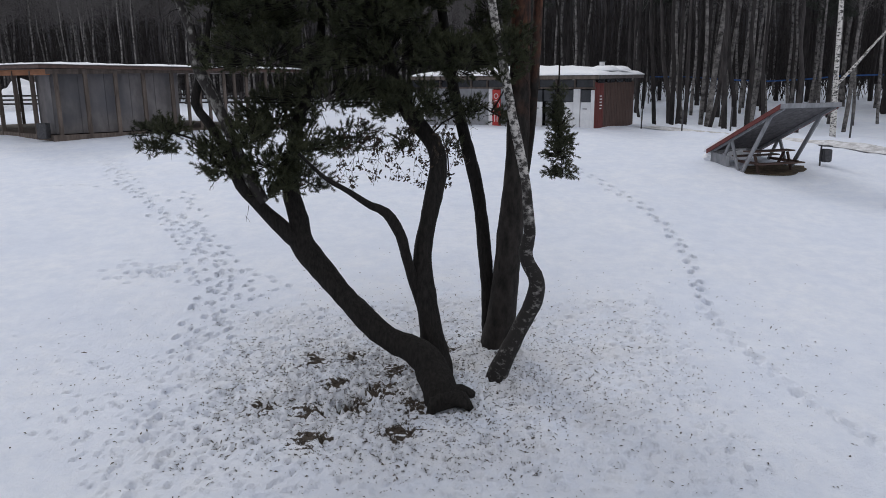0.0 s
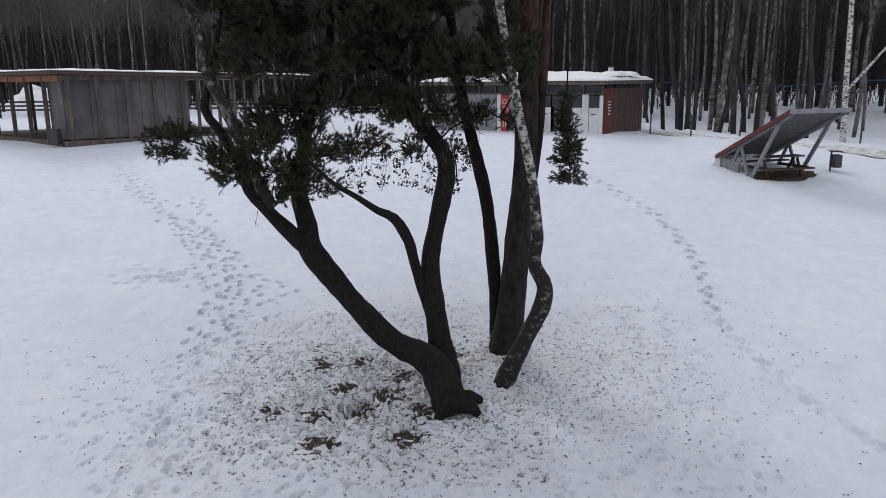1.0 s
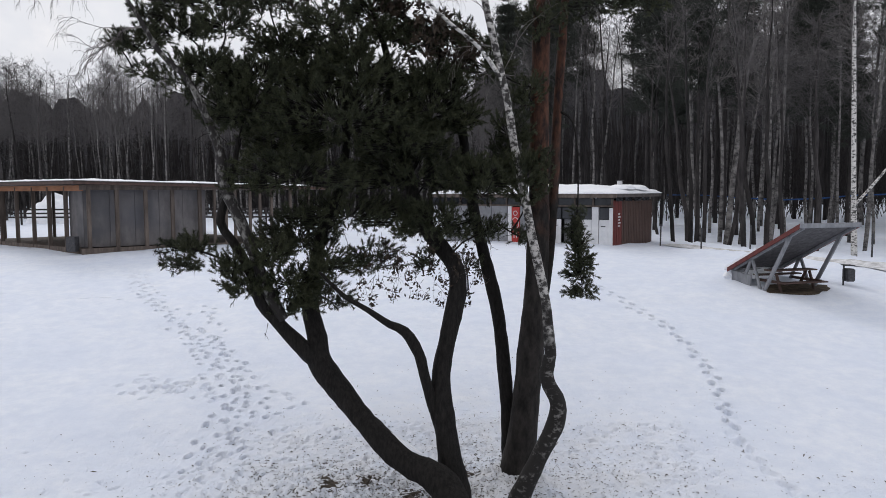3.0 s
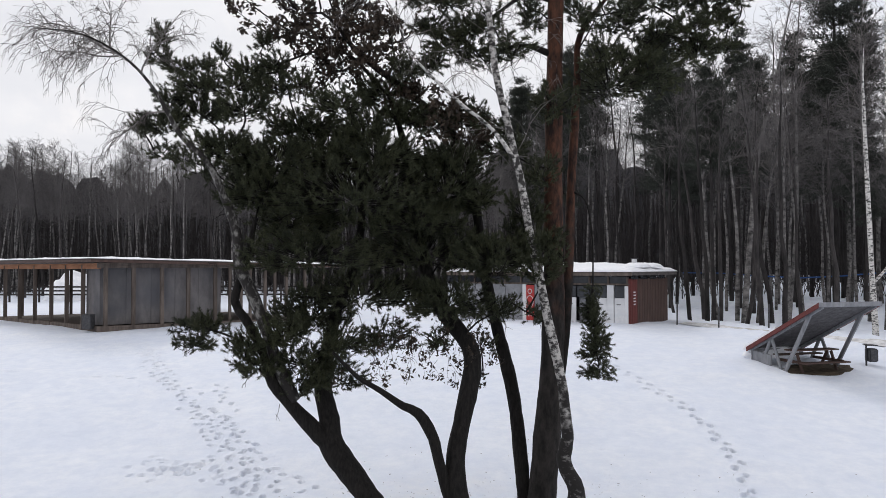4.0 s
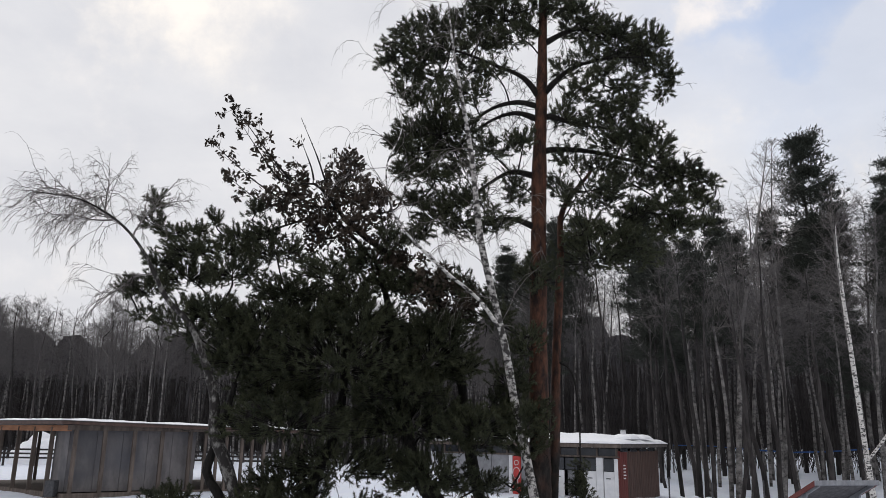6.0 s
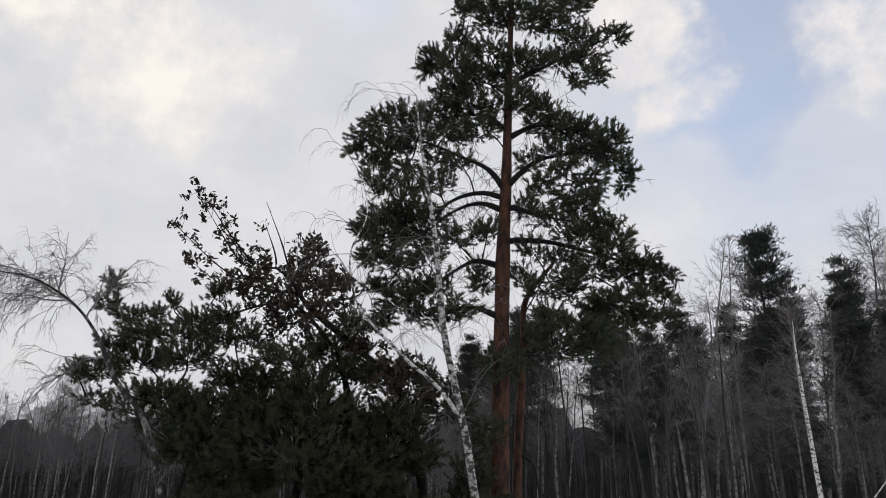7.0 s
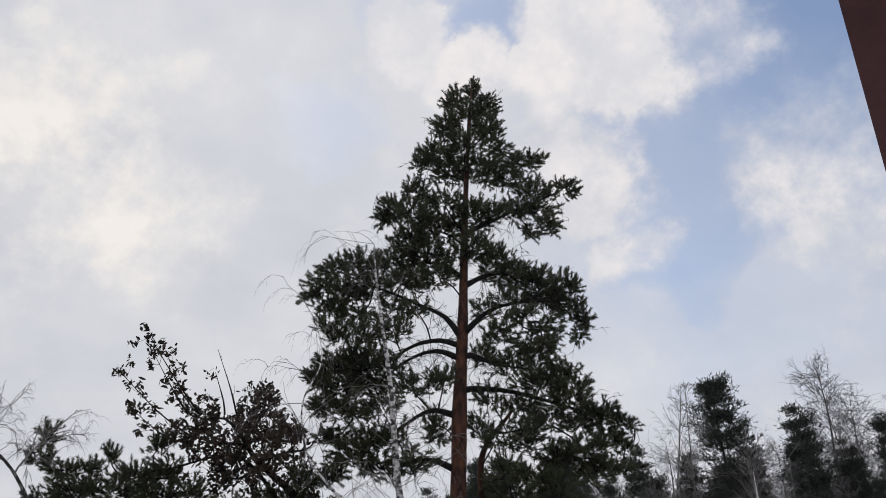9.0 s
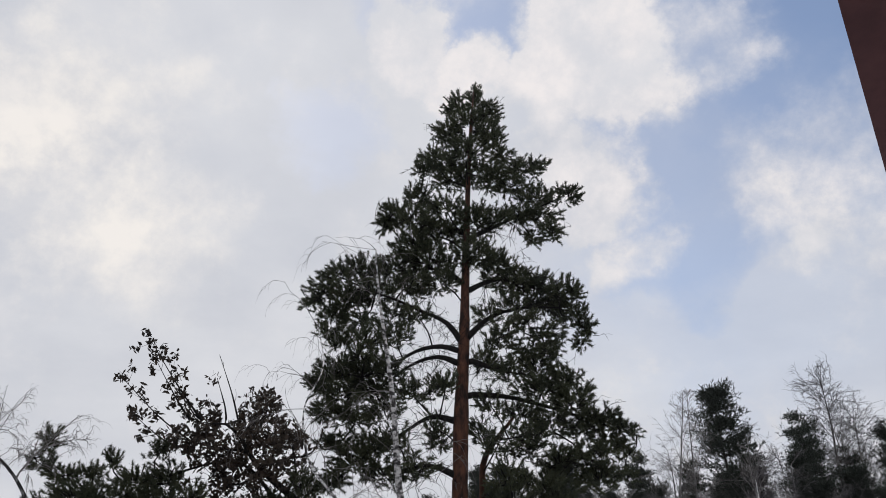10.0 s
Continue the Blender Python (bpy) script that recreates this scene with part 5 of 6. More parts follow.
def edge_birch():
    """The tall white birch that leans over the path, beside the picnic shelter."""
    rng = np.random.RandomState(17)
    base = np.array([16.28, 31.8, gz(16.28, 31.8)])
    root = thing("birch_tree", base, "tall white birch leaning beside the snowy path", "tree", "forest trees")
    nodes = [(16.26, 31.8, -0.4, 0.125), (16.2, 31.8, 1.0, 0.11), (16.11, 31.8, 2.97, 0.10), (16.0, 31.8, 6.3, 0.085), (15.93, 31.8, 8.6, 0.075), (15.9, 31.8, 10.2, 0.04), (15.95, 31.8, 11.6, 0.01)]
    T = smooth_path([(x - base[0], y - base[1], z - base[2], r) for x, y, z, r in nodes], 0.4)
    T[0, 2] = min(T[0, 2], -0.1)
    b = Buf()
    tube(b, T, 10, 0.05, 3)
    part("trunk", b.mesh("trunk", M_BIRCH, True), root, "white bark with dark marks")
    lb = Buf()
    tube(lb, smooth_path([(-0.12, 0, 2.2, 0.06), (0.45, -0.2, 2.95, 0.055), (1.25, -0.3, 4.0, 0.045), (2.6, -0.5, 5.6, 0.02)], 0.3), 7, 0.05)
    part("limb", lb.mesh("limb", M_BIRCH, True), root)
    tw = Buf()
    k = np.nonzero(T[:, 2] > 6)[0]
    q = np.repeat(T[k, :3], 2, axis=0)
    d = rng.normal(size=q.shape) * np.array([0.8, 0.8, 0.3]) + np.array([0, 0, 0.9])
    twig_fan(tw, q, d, rng.uniform(0.6, 1.8, len(q)), 0.015, rng, 2, 5, 0.55, 0.5, 0.12, 4, 0.16)
    part("crown", tw.mesh("crown", M_TWIG), root, "bare fine twigs")["kind"] = "stuff"


edge_birch()


def leaning_birch(line, thick, over, seed):
    """A slender forest-edge birch: its line in the plane of the edge, its radius and the crown above the line's end."""
    rng = np.random.RandomState(seed)
    y = 41.0
    x0 = line[0][0]
    base = np.array([x0, y, gz(x0, y)])
    root = thing("birch_tree", base, "slender leaning birch, dark foot, pale trunk, bare crown", "tree", "forest trees")
    (xa, za), (xb, zb) = line[-2], line[-1]
    pts = [(x0 - 0.02, -0.3)] + list(line) + [(xb + (xb - xa) / (zb - za) * over, zb + over)]
    top = pts[-1][1]
    T = smooth_path([(x - x0, 0.3 * math.sin(z * 0.4 + seed), z - base[2], thick * (1 - 0.92 * max(z, 0) / top) + 0.006) for x, z in pts], 0.4)
    b = Buf()
    tube(b, T, 8, 0.05, seed)
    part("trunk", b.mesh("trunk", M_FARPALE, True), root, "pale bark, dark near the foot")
    tw = Buf()
    k = rng.choice(np.nonzero(T[:, 2] > top * 0.55)[0], 34)
    d = rng.normal(size=(34, 3)) * np.array([0.7, 0.7, 0.25]) + np.array([0, 0, 1.0])
    twig_fan(tw, T[k, :3], d, ((top - T[k, 2]) * 0.28 + 0.8) * rng.uniform(0.7, 1.2, 34), 0.014, rng, 2, 5, 0.5, 0.5, 0.06, 3, 0.16)
    part("crown", tw.mesh("crown", M_PALETWIG), root, "bare pale twigs")["kind"] = "stuff"


for i, (line, thick, over) in enumerate((
    ([(14.07, -0.26), (14.56, 4.36), (15.17, 8.86), (16.05, 13.21)], 0.16, 5.5),
    ([(12.69, -0.02), (12.33, 3.31), (12.0, 8.87), (11.51, 11.87)], 0.12, 1.5),
    ([(14.95, -0.25), (15.41, 4.63), (16.01, 11.02)], 0.12, 1.0),
    ([(13.91, 0.5), (13.8, 4.62), (13.26, 9.67), (12.87, 12.69)], 0.11, 1.5),
    ([(16.6, 0.02), (16.85, 5.68), (17.16, 12.93)], 0.11, 6.0),
    ([(20.69, 1.58), (20.66, 4.65), (20.56, 10.45), (20.52, 13.72)], 0.13, 2.5),
)):
    leaning_birch(line, thick, over, 300 + i)


# ---- hut with white doors ----
M_WHITE = surface("white_paint", (0.62, 0.63, 0.65), (0.74, 0.74, 0.75), 3, 0.5, 0.05, c3=(0.52, 0.52, 0.53))
M_GREYWALL = surface("grey_panel", (0.20, 0.205, 0.22), (0.30, 0.305, 0.32), 4, 0.6, 0.05, c3=(0.17, 0.17, 0.18))
M_REDPANEL = surface("red_panel", (0.36, 0.035, 0.03), (0.46, 0.05, 0.045), 3, 0.45, 0.03)
M_BROWN = surface("brown_cladding", (0.055, 0.034, 0.028), (0.095, 0.058, 0.048), 5, 0.6, 0.15, (1, 1, 0.2))
M_REDBROWN = surface("red_cladding", (0.10, 0.026, 0.023), (0.15, 0.038, 0.034), 5, 0.6, 0.1, (1, 1, 0.2))
M_DARK = surface("dark_void", (0.012, 0.012, 0.014), (0.03, 0.03, 0.033), 5, 0.5, 0.0)
M_GLASS = surface("dark_glazing", (0.02, 0.022, 0.026), (0.045, 0.048, 0.055), 2, 0.15, 0.0)
M_TIMBER = surface("weathered_timber", (0.065, 0.052, 0.045), (0.15, 0.122, 0.105), 6, 0.85, 0.3, (1, 1, 0.15), vary=0.15)
M_ORANGE = surface("stained_timber", (0.22, 0.10, 0.05), (0.36, 0.17, 0.09), 6, 0.75, 0.2, (0.2, 0.2, 1), vary=0.15)
M_MESHWALL = surface("grey_board", (0.115, 0.108, 0.11), (0.19, 0.178, 0.178), 2.5, 0.85, 0.1, (1, 1, 0.4), c3=(0.10, 0.10, 0.11), vary=0.1)
M_GREYPAINT = surface("grey_painted_wood", (0.17, 0.175, 0.19), (0.27, 0.275, 0.29), 7, 0.7, 0.2, (1, 1, 0.3), vary=0.1)
M_ROOFDARK = surface("dark_roof_felt", (0.06, 0.055, 0.055), (0.12, 0.105, 0.10), 6, 0.85, 0.2)
M_BLUE = surface("blue_plastic", (0.022, 0.075, 0.24), (0.04, 0.12, 0.34), 4, 0.5, 0.05)
# grey boards, darkened in colour for the shade under the shelter roof
M_UNDER = surface("shaded_boards", (0.06, 0.058, 0.062), (0.13, 0.125, 0.13), 7, 0.8, 0.2, (1, 1, 0.3))
M_PATH = surface("sandy_slush", (0.46, 0.45, 0.45), (0.74, 0.74, 0.75), 3, 0.9, 0.5, lo=0.4, hi=0.6)
M_EAVE = surface("red_brown_eave", (0.075, 0.026, 0.023), (0.115, 0.042, 0.037), 5, 0.6, 0.1, (1, 1, 0.3))
M_STEEL = surface("dark_steel", (0.035, 0.035, 0.04), (0.08, 0.08, 0.085), 10, 0.5, 0.1)


def frame_of(origin, along):
    """A matrix with x along a wall, y into the building and z up."""
    a = Vector((*along, 0)).normalized()
    m = Matrix.Identity(4)
    back = Vector((0, 0, 1)).cross(a)
    m.col[0][:3], m.col[1][:3], m.col[2][:3] = a, back, (0, 0, 1)
    m.translation = Vector(origin)
    return m


def snow_slab(x0, x1, y0, y1, z, thick, rng, cell=0.22, hip=0.0):
    """A roof's snow with rounded, uneven edges."""
    xs, ys = np.linspace(x0, x1, max(3, int((x1 - x0) / cell))), np.linspace(y0, y1, max(3, int((y1 - y0) / cell)))
    gx, gy = np.meshgrid(xs, ys)
    e = np.minimum(np.minimum(gx - x0, x1 - gx), np.minimum(gy - y0, y1 - gy))
    top = z + hip * np.minimum(e, 2.6) + thick * (np.clip(e / 0.25, 0, 1) ** 0.5 * 0.75 + 0.25) + rng.normal(size=gx.shape) * 0.012 + 0.03 * np.sin(gx * 1.7) * np.sin(gy * 2.1 + 1)
    n, m = gx.shape
    V = np.vstack([np.stack([gx, gy, top], -1).reshape(-1, 3), np.stack([gx, gy, np.full(gx.shape, z)], -1).reshape(-1, 3)])
    F = [(i * m + j, i * m + j + 1, (i + 1) * m + j + 1, (i + 1) * m + j) for i in range(n - 1) for j in range(m - 1)]
    o = n * m
    rim = [(0, j) for j in range(m)] + [(i, m - 1) for i in range(1, n)] + [(n - 1, j) for j in range(m - 2, -1, -1)] + [(i, 0) for i in range(n - 2, 0, -1)]
    for (a, b), (c, d) in zip(rim, rim[1:] + rim[:1]):
        F.append((a * m + b, o + a * m + b, o + c * m + d, c * m + d))
    buf = Buf()
    buf.add(V, F)
    return buf


def hut():
    rng = np.random.RandomState(2)
    root = thing("changing_hut", (0, 0, 0), "low hut with white doors, red panels and snowy flat roof", "hut")
    root.matrix_world = frame_of((6.90, 35.12, -0.15), (-0.82, 0.57))
    # x runs from the right-hand corner to the far left end; y is negative into the building here
    s = -1.0    # depth direction

    def b(name, x0, x1, y0, y1, z0, z1, mat, parent=root, label="", bev=0.01):
        return part(name, box((x0, s * y0, z0), (x1, s * y1, z1), bev), parent, label, mat)
    L, W, H = 9.6, 4.7, 2.45
    b("plinth", -0.02, L, 0.0, W, -0.6, 0.02, M_DARK)
    b("end_wall", -0.05, 0.07, 0.02, 1.0, 0.0, H - 0.25, M_REDBROWN, label="red-brown boarded wall")
    b("end_wall", -0.05, 0.07, 1.02, W, -0.4, H - 0.25, M_BROWN, label="dark brown boarded wall")
    for y in np.arange(0.12, W, 0.2):
        b("board", -0.062, -0.048, y, y + 0.18, -0.3, H - 0.28, M_REDBROWN if y < 0.9 else M_BROWN, bev=0.003)
    b("back_wall", 0.0, L, W - 0.1, W, 0.0, H - 0.2, M_BROWN)
    b("end_wall", L - 0.1, L, 0.1, W, 0.0, H - 0.2, M_GREYWALL, label="grey panel wall")
    # near-black wall stands in for the unlit interior behind the open door
    b("interior_dark_wall", 0.1, L - 0.1, 0.9, 0.98, 0.0, H - 0.2, M_DARK)
    # front: piers, doors, clerestory
    b("pier", 0.0, 0.18, 0.0, 0.14, 0.0, 1.86, M_WHITE)
    b("pier", 0.72, 1.05, 0.0, 0.14, 0.0, 1.9, M_WHITE)
    b("pier", 3.2, 3.32, 0.0, 0.14, 0.0, 1.9, M_WHITE)

    def door(x0, x1):
        d = b("door", x0, x1, 0.04, 0.09, 0.05, 1.30, M_WHITE, label="white door panel")
        b("handle", x0 + 0.18, x0 + 0.40, 0.015, 0.045, 0.98, 1.02, M_STEEL, d, "dark handle")
        b("glazing", x0, x1, 0.06, 0.08, 1.32, 1.86, M_GLASS, label="dark glazed upper panel")
    door(0.19, 0.70); door(1.07, 1.68); door(2.68, 3.2)
    b("door", 2.32, 2.66, 0.35, 0.40, 0.0, 1.3, M_GREYWALL, label="grey door standing open")
    b("glazing", 1.7, 2.66, 0.12, 0.14, 1.32, 1.86, M_GLASS)
    b("wall_panel", 3.34, 3.62, 0.0, 0.12, 0.0, 1.9, M_GREYWALL)
    b("sign_panel", 3.64, 3.95, -0.02, 0.1, 0.05, 1.85, M_REDPANEL, label="red panel with a white pictogram")
    b("wall_panel", 3.97, 4.95, 0.0, 0.12, 0.0, 1.9, M_GREYWALL)
    red = b("sign_panel", 4.97, 5.42, -0.02, 0.1, 0.02, 1.86, M_REDPANEL, label="red panel with a white pictogram")
    for zc, rr in ((1.55, 0.11), (1.05, 0.2)):
        ring = Buf()
        a = np.linspace(0, 6.283, 21)
        tube(ring, np.c_[5.2 + rr * np.cos(a), np.full(21, 0.03), zc + rr * (1.0 if rr < 0.15 else 1.4) * np.sin(a), np.full(21, 0.018)], 5)
        part("pictogram", ring.mesh("pictogram", M_WHITE), red)
    for q in ((5.13, 0.3, 0.62), (5.27, 0.3, 0.62)):
        part("pictogram", box((q[0] - 0.018, 0.02, q[1]), (q[0] + 0.018, 0.04, q[2] + 0.2), 0.004), red, "", M_WHITE)
    b("pier", 5.44, 5.66, 0.0, 0.13, 0.0, 1.9, M_WHITE)
    for x in np.arange(5.68, L - 0.5, 0.98):
        b("wall_panel", x, x + 0.96, 0.0, 0.12, 0.0, 1.9, M_GREYWALL)
    # white lettering on the red end, too small to read
    for i in range(5):
        part("lettering", box((-0.072, s * 0.45, 1.55 - i * 0.14), (-0.064, s * (0.45 + 0.22 + 0.06 * (i % 2)), 1.6 - i * 0.14)), root, "", M_WHITE)
    b("header", -0.05, L, -0.01, 0.14, 1.9, 1.98, M_TIMBER)
    for x in np.arange(0.0, L, 0.95):
        b("mullion", x, x + 0.1, 0.0, 0.12, 1.98, 2.3, M_TIMBER)
        b("clerestory_pane", x + 0.1, x + 0.95, 0.07, 0.09, 1.98, 2.3, M_GLASS, bev=0)
    for y in np.arange(0.2, W - 0.3, 1.1):
        b("clerestory_pane", -0.056, -0.05, y, y + 0.85, H - 0.3, H - 0.12, M_GLASS, bev=0)
    roof = part("roof", box((-0.40, -W - 0.4, 2.36), (L + 0.5, 0.55, 2.52), 0.01), root, "dark roof slab", M_ROOFDARK)
    part("fascia", box((-0.43, 0.58, 2.34), (L + 0.5, 0.55, 2.5), 0.006), roof, "", M_TIMBER)
    part("snow_cover", snow_slab(-0.44, L + 0.5, -(W + 0.4), 0.58, 2.525, 0.12, rng, 0.2, 0.13).mesh("snow_cover", M_SNOWCAP, True), roof, "thick snow on the roof")
    for x, y, r in ((0.55, 2.4, 0.6), (0.15, 1.5, 0.45), (0.15, 3.0, 0.5)):
        part("snow_lump", snow_slab(x - r, x + r, -y - 0.5, -y + 0.5, 2.72, 0.22, rng, 0.12).mesh("snow_lump", M_SNOWCAP, True), roof)
    part("vent_pipe", box((0.65, -2.6, 2.6), (0.85, -2.37, 3.14), 0.02), roof, "pale vent stack", M_WHITE)
    part("vent_cap", box((0.60, -2.64, 3.145), (0.90, -2.32, 3.18), 0.01), roof, "", M_STEEL)


def pavilion():
    rng = np.random.RandomState(4)
    root = thing("timber_pavilion", (0, 0, 0), "low timber pavilion with grey board walls and snowy roof", "pavilion")
    C = Vector((-16.4, 32.2, 0.06))
    R, Lf = Vector((0.80, 0.60, 0)), Vector((-0.80, 0.60, 0))

    def P(u, v, z):
        return C + R * u + Lf * v + Vector((0, 0, z))

    def post(u, v, w=0.16, mat=M_TIMBER, top=2.7):
        part("post", beam(P(u, v, -0.35), P(u, v, top), w, w, 0.012, (R.x, R.y, 0)), root, "", mat)
    for u in (0.25, 1.4, 2.62, 3.8, 5.05):
        post(u, 0)
    for u in (5.75, 6.3, 6.75, 7.5, 8.0, 8.6, 9.6, 10.6):
        post(u, 0, 0.13)
    for v in (1.5, 3.1, 4.7, 6.5, 8.3, 10.1, 11.8):
        post(0, v, 0.17)
    for u in (1.4, 3.8, 6.3, 8.6, 10.6):
        post(u, 11.8, 0.15)

    def wall(p, q, z0, z1, th, mat, name, label="", cuts=1):
        p, q = Vector(p), Vector(q)
        for i in range(cuts):
            a, b2 = p.lerp(q, i / cuts), p.lerp(q, (i + 1) / cuts)
            gap = (b2 - a).normalized() * 0.006
            h = (z0 + z1) / 2
            part(name, beam(a + gap + Vector((0, 0, h)), b2 - gap + Vector((0, 0, h)), th, z1 - z0, 0.004), root, label, mat)
    # boarded screens a little inside the posts
    wall(P(0.2, 0.35, 0), P(5.5, 0.35, 0), 0.05, 2.62, 0.05, M_MESHWALL, "screen_panel", "grey weathered screen panel", 5)
    wall(P(0.2, 0.35, 0), P(0.2, 1.6, 0), 0.05, 2.62, 0.05, M_MESHWALL, "screen_panel", "grey weathered screen panel", 1)
    wall(P(5.5, 0.35, 0), P(5.5, 4.5, 0), 0.05, 2.62, 0.05, M_MESHWALL, "screen_panel", "grey weathered screen panel", 3)
    wall(P(0.2, 1.6, 0), P(5.5, 4.5, 0), 0.05, 2.62, 0.05, M_MESHWALL, "inner_screen", "", 6)
    wall(P(-0.1, 0, 0), P(10.7, 0, 0), -0.25, 0.03, 0.16, M_TIMBER, "sill_beam")
    wall(P(0, 0, 0), P(0, 11.9, 0), -0.25, 0.03, 0.16, M_TIMBER, "sill_beam")
    wall(P(-0.1, 0, 0), P(10.7, 0, 0), 2.56, 2.78, 0.14, M_TIMBER, "head_beam")
    wall(P(0, 0, 0), P(0, 11.9, 0), 2.52, 2.76, 0.14, M_ORANGE, "head_beam", "orange-stained beam")
    floor_bm = bmesh.new()
    vs = [floor_bm.verts.new(P(u, v, z)) for z in (-0.3, -0.02) for u, v in ((0, 0), (10.7, 0), (10.7, 11.9), (0, 11.9))]
    for q in ((3, 2, 1, 0), (4, 5, 6, 7), (0, 1, 5, 4), (1, 2, 6, 5), (2, 3, 7, 6), (3, 0, 4, 7)):
        floor_bm.faces.new([vs[i] for i in q])
    part("deck", floor_bm, root, "", M_TIMBER)
    part("crate", box(P(-0.3, 0.3, -0.1) + Vector((-0.2, -0.2, 0)), P(-0.3, 0.3, 0.55) + Vector((0.2, 0.2, 0)), 0.02), root, "dark box by the corner post", M_STEEL)

    def slab(z0, z1, e, mat, name, label=""):
        bm = bmesh.new()
        uv = ((-e, -e), (10.7 + e, -e), (10.7 + e, 11.9 + e), (-e, 11.9 + e))
        vs = [bm.verts.new(P(u, v, z - 0.022 * u)) for z in (z0, z1) for u, v in uv]
        for q in ((3, 2, 1, 0), (4, 5, 6, 7), (0, 1, 5, 4), (1, 2, 6, 5), (2, 3, 7, 6), (3, 0, 4, 7)):
            bm.faces.new([vs[i] for i in q])
        return part(name, bm, root, label, mat)
    roof = slab(2.80, 2.92, 0.6, M_BROWN, "roof", "dark timber roof deck")
    edge = slab(2.925, 2.95, 0.63, M_ROOFDARK, "roof_edge")
    sn = snow_slab(-0.6, 11.3, -0.6, 12.5, 2.955, 0.08, rng, 0.3)
    V = np.concatenate(sn.v)
    me = bpy.data.meshes.new("snow_cover")
    me.from_pydata([P(u, v, z - 0.022 * u) for u, v, z in V], [], sn.f)
    me.materials.append(M_SNOWCAP)
    part("snow_cover", me, root, "snow on the roof")


def shelter():
    """A lean-to picnic shelter, its roof reaching the ground on one side, with a bench table inside."""
    rng = np.random.RandomState(6)
    root = thing("picnic_shelter", (0, 0, 0), "grey lean-to picnic shelter with snow on its red-edged roof", "shelter")
    W, S = Vector((0.951, 0.309, 0)), Vector((0.309, -0.951, 0))
    O = Vector((9.62, 27.1, 0))
    zg = lambda s, w: gz((O + S * s + W * w).x, (O + S * s + W * w).y)
    z0 = zg(0, 0)

    def P(s, w, z):
        return O + S * s + W * w + Vector((0, 0, z0 + z))
    LW, LS, HT = 2.05, 3.3, 2.05
    zr = lambda s: 0.42 + (HT - 0.42) * s / LS

    def plate(s0, s1, w0, w1, a, b2, mat, name, label="", parent=None):
        bm = bmesh.new()
        vs = [bm.verts.new(P(s, w, zr(s) + d)) for d in (a, b2) for s, w in ((s0, w0), (s1, w0), (s1, w1), (s0, w1))]
        for q in ((0, 1, 2, 3), (7, 6, 5, 4), (4, 5, 1, 0), (5, 6, 2, 1), (6, 7, 3, 2), (7, 4, 0, 3)):
            bm.faces.new([vs[i] for i in q])
        bmesh.ops.recalc_face_normals(bm, faces=bm.faces[:])
        return part(name, bm, parent or root, label, mat)
    roof = plate(-0.1, LS, -0.1, LW + 0.1, 0.0, 0.035, M_UNDER, "roof", "grey boarded roof underside with shade put into its colour")
    for i in range(11):
        plate(-0.1 + i * 0.31, -0.1 + i * 0.31 + 0.30, -0.1, LW + 0.1, 0.04, 0.058, M_REDBROWN, "roof_board", "", roof)
    plate(-0.15, LS + 0.02, -0.16, -0.105, -0.07, 0.075, M_REDBROWN, "verge_board", "red-brown verge board", roof)
    plate(-0.15, LS + 0.02, LW + 0.105, LW + 0.16, -0.07, 0.075, M_REDBROWN, "verge_board", "red-brown verge board", roof)
    plate(LS + 0.022, LS + 0.06, -0.16, LW + 0.16, -0.08, 0.06, M_GREYPAINT, "eave_board", "", roof)
    snow = plate(-0.35, 1.3, -0.12, LW + 0.1, 0.062, 0.17, M_SNOWCAP, "snow_cover", "snow sliding off the roof", roof)
    for w in (0.02, LW - 0.02):
        g = lambda s: zg(s, w) - z0
        part("leg", beam(P(1.55, w, g(1.55) - 0.1), P(2.75, w, zr(2.75) - 0.03), 0.07, 0.14, 0.01), root, "", M_GREYPAINT)
        part("leg", beam(P(1.45, w, g(1.45) - 0.1), P(0.95, w, zr(0.95) - 0.05), 0.07, 0.11, 0.01), root, "", M_GREYPAINT)
        part("leg", beam(P(0.45, w, g(0.45) - 0.1), P(0.92, w, zr(0.92) - 0.05), 0.07, 0.11, 0.01), root, "", M_GREYPAINT)
        part("rafter", beam(P(-0.1, w, zr(-0.1) - 0.055), P(LS, w, zr(LS) - 0.055), 0.07, 0.1, 0.01), root, "", M_GREYPAINT)
    part("back_board", beam(P(0.0, -0.05, 0.12), P(0.0, LW + 0.05, 0.12), 0.06, 0.5, 0.01), root, "grey low back board", M_GREYPAINT)
    part("side_board", beam(P(0.0, 0.0, 0.12), P(0.95, 0.0, 0.05), 0.05, 0.42, 0.01), root, "", M_GREYPAINT)
    table = thing("picnic_table", (0, 0, 0), "brown plank table with benches under the shelter", "table")
    for s, z, n in ((1.5, 0.62, 3), (0.95, 0.34, 2), (2.15, 0.34, 2)):
        zb = zg(s, LW / 2) - z0
        for i in range(n):
            part("plank", beam(P(s + i * 0.15, 0.12, zb + z), P(s + i * 0.15, LW - 0.12, zb + z), 0.14, 0.045, 0.006), table, "", M_BROWN)
    for w in (0.35, LW - 0.35):
        zb = zg(1.6, w) - z0
        part("support", beam(P(0.95, w, zb + 0.29), P(2.3, w, zb + 0.29), 0.06, 0.09, 0.006), table, "", M_BROWN)
        part("support", beam(P(1.25, w, zg(1.25, w) - z0 - 0.1), P(1.6, w, zb + 0.58), 0.06, 0.09, 0.006), table, "", M_BROWN)
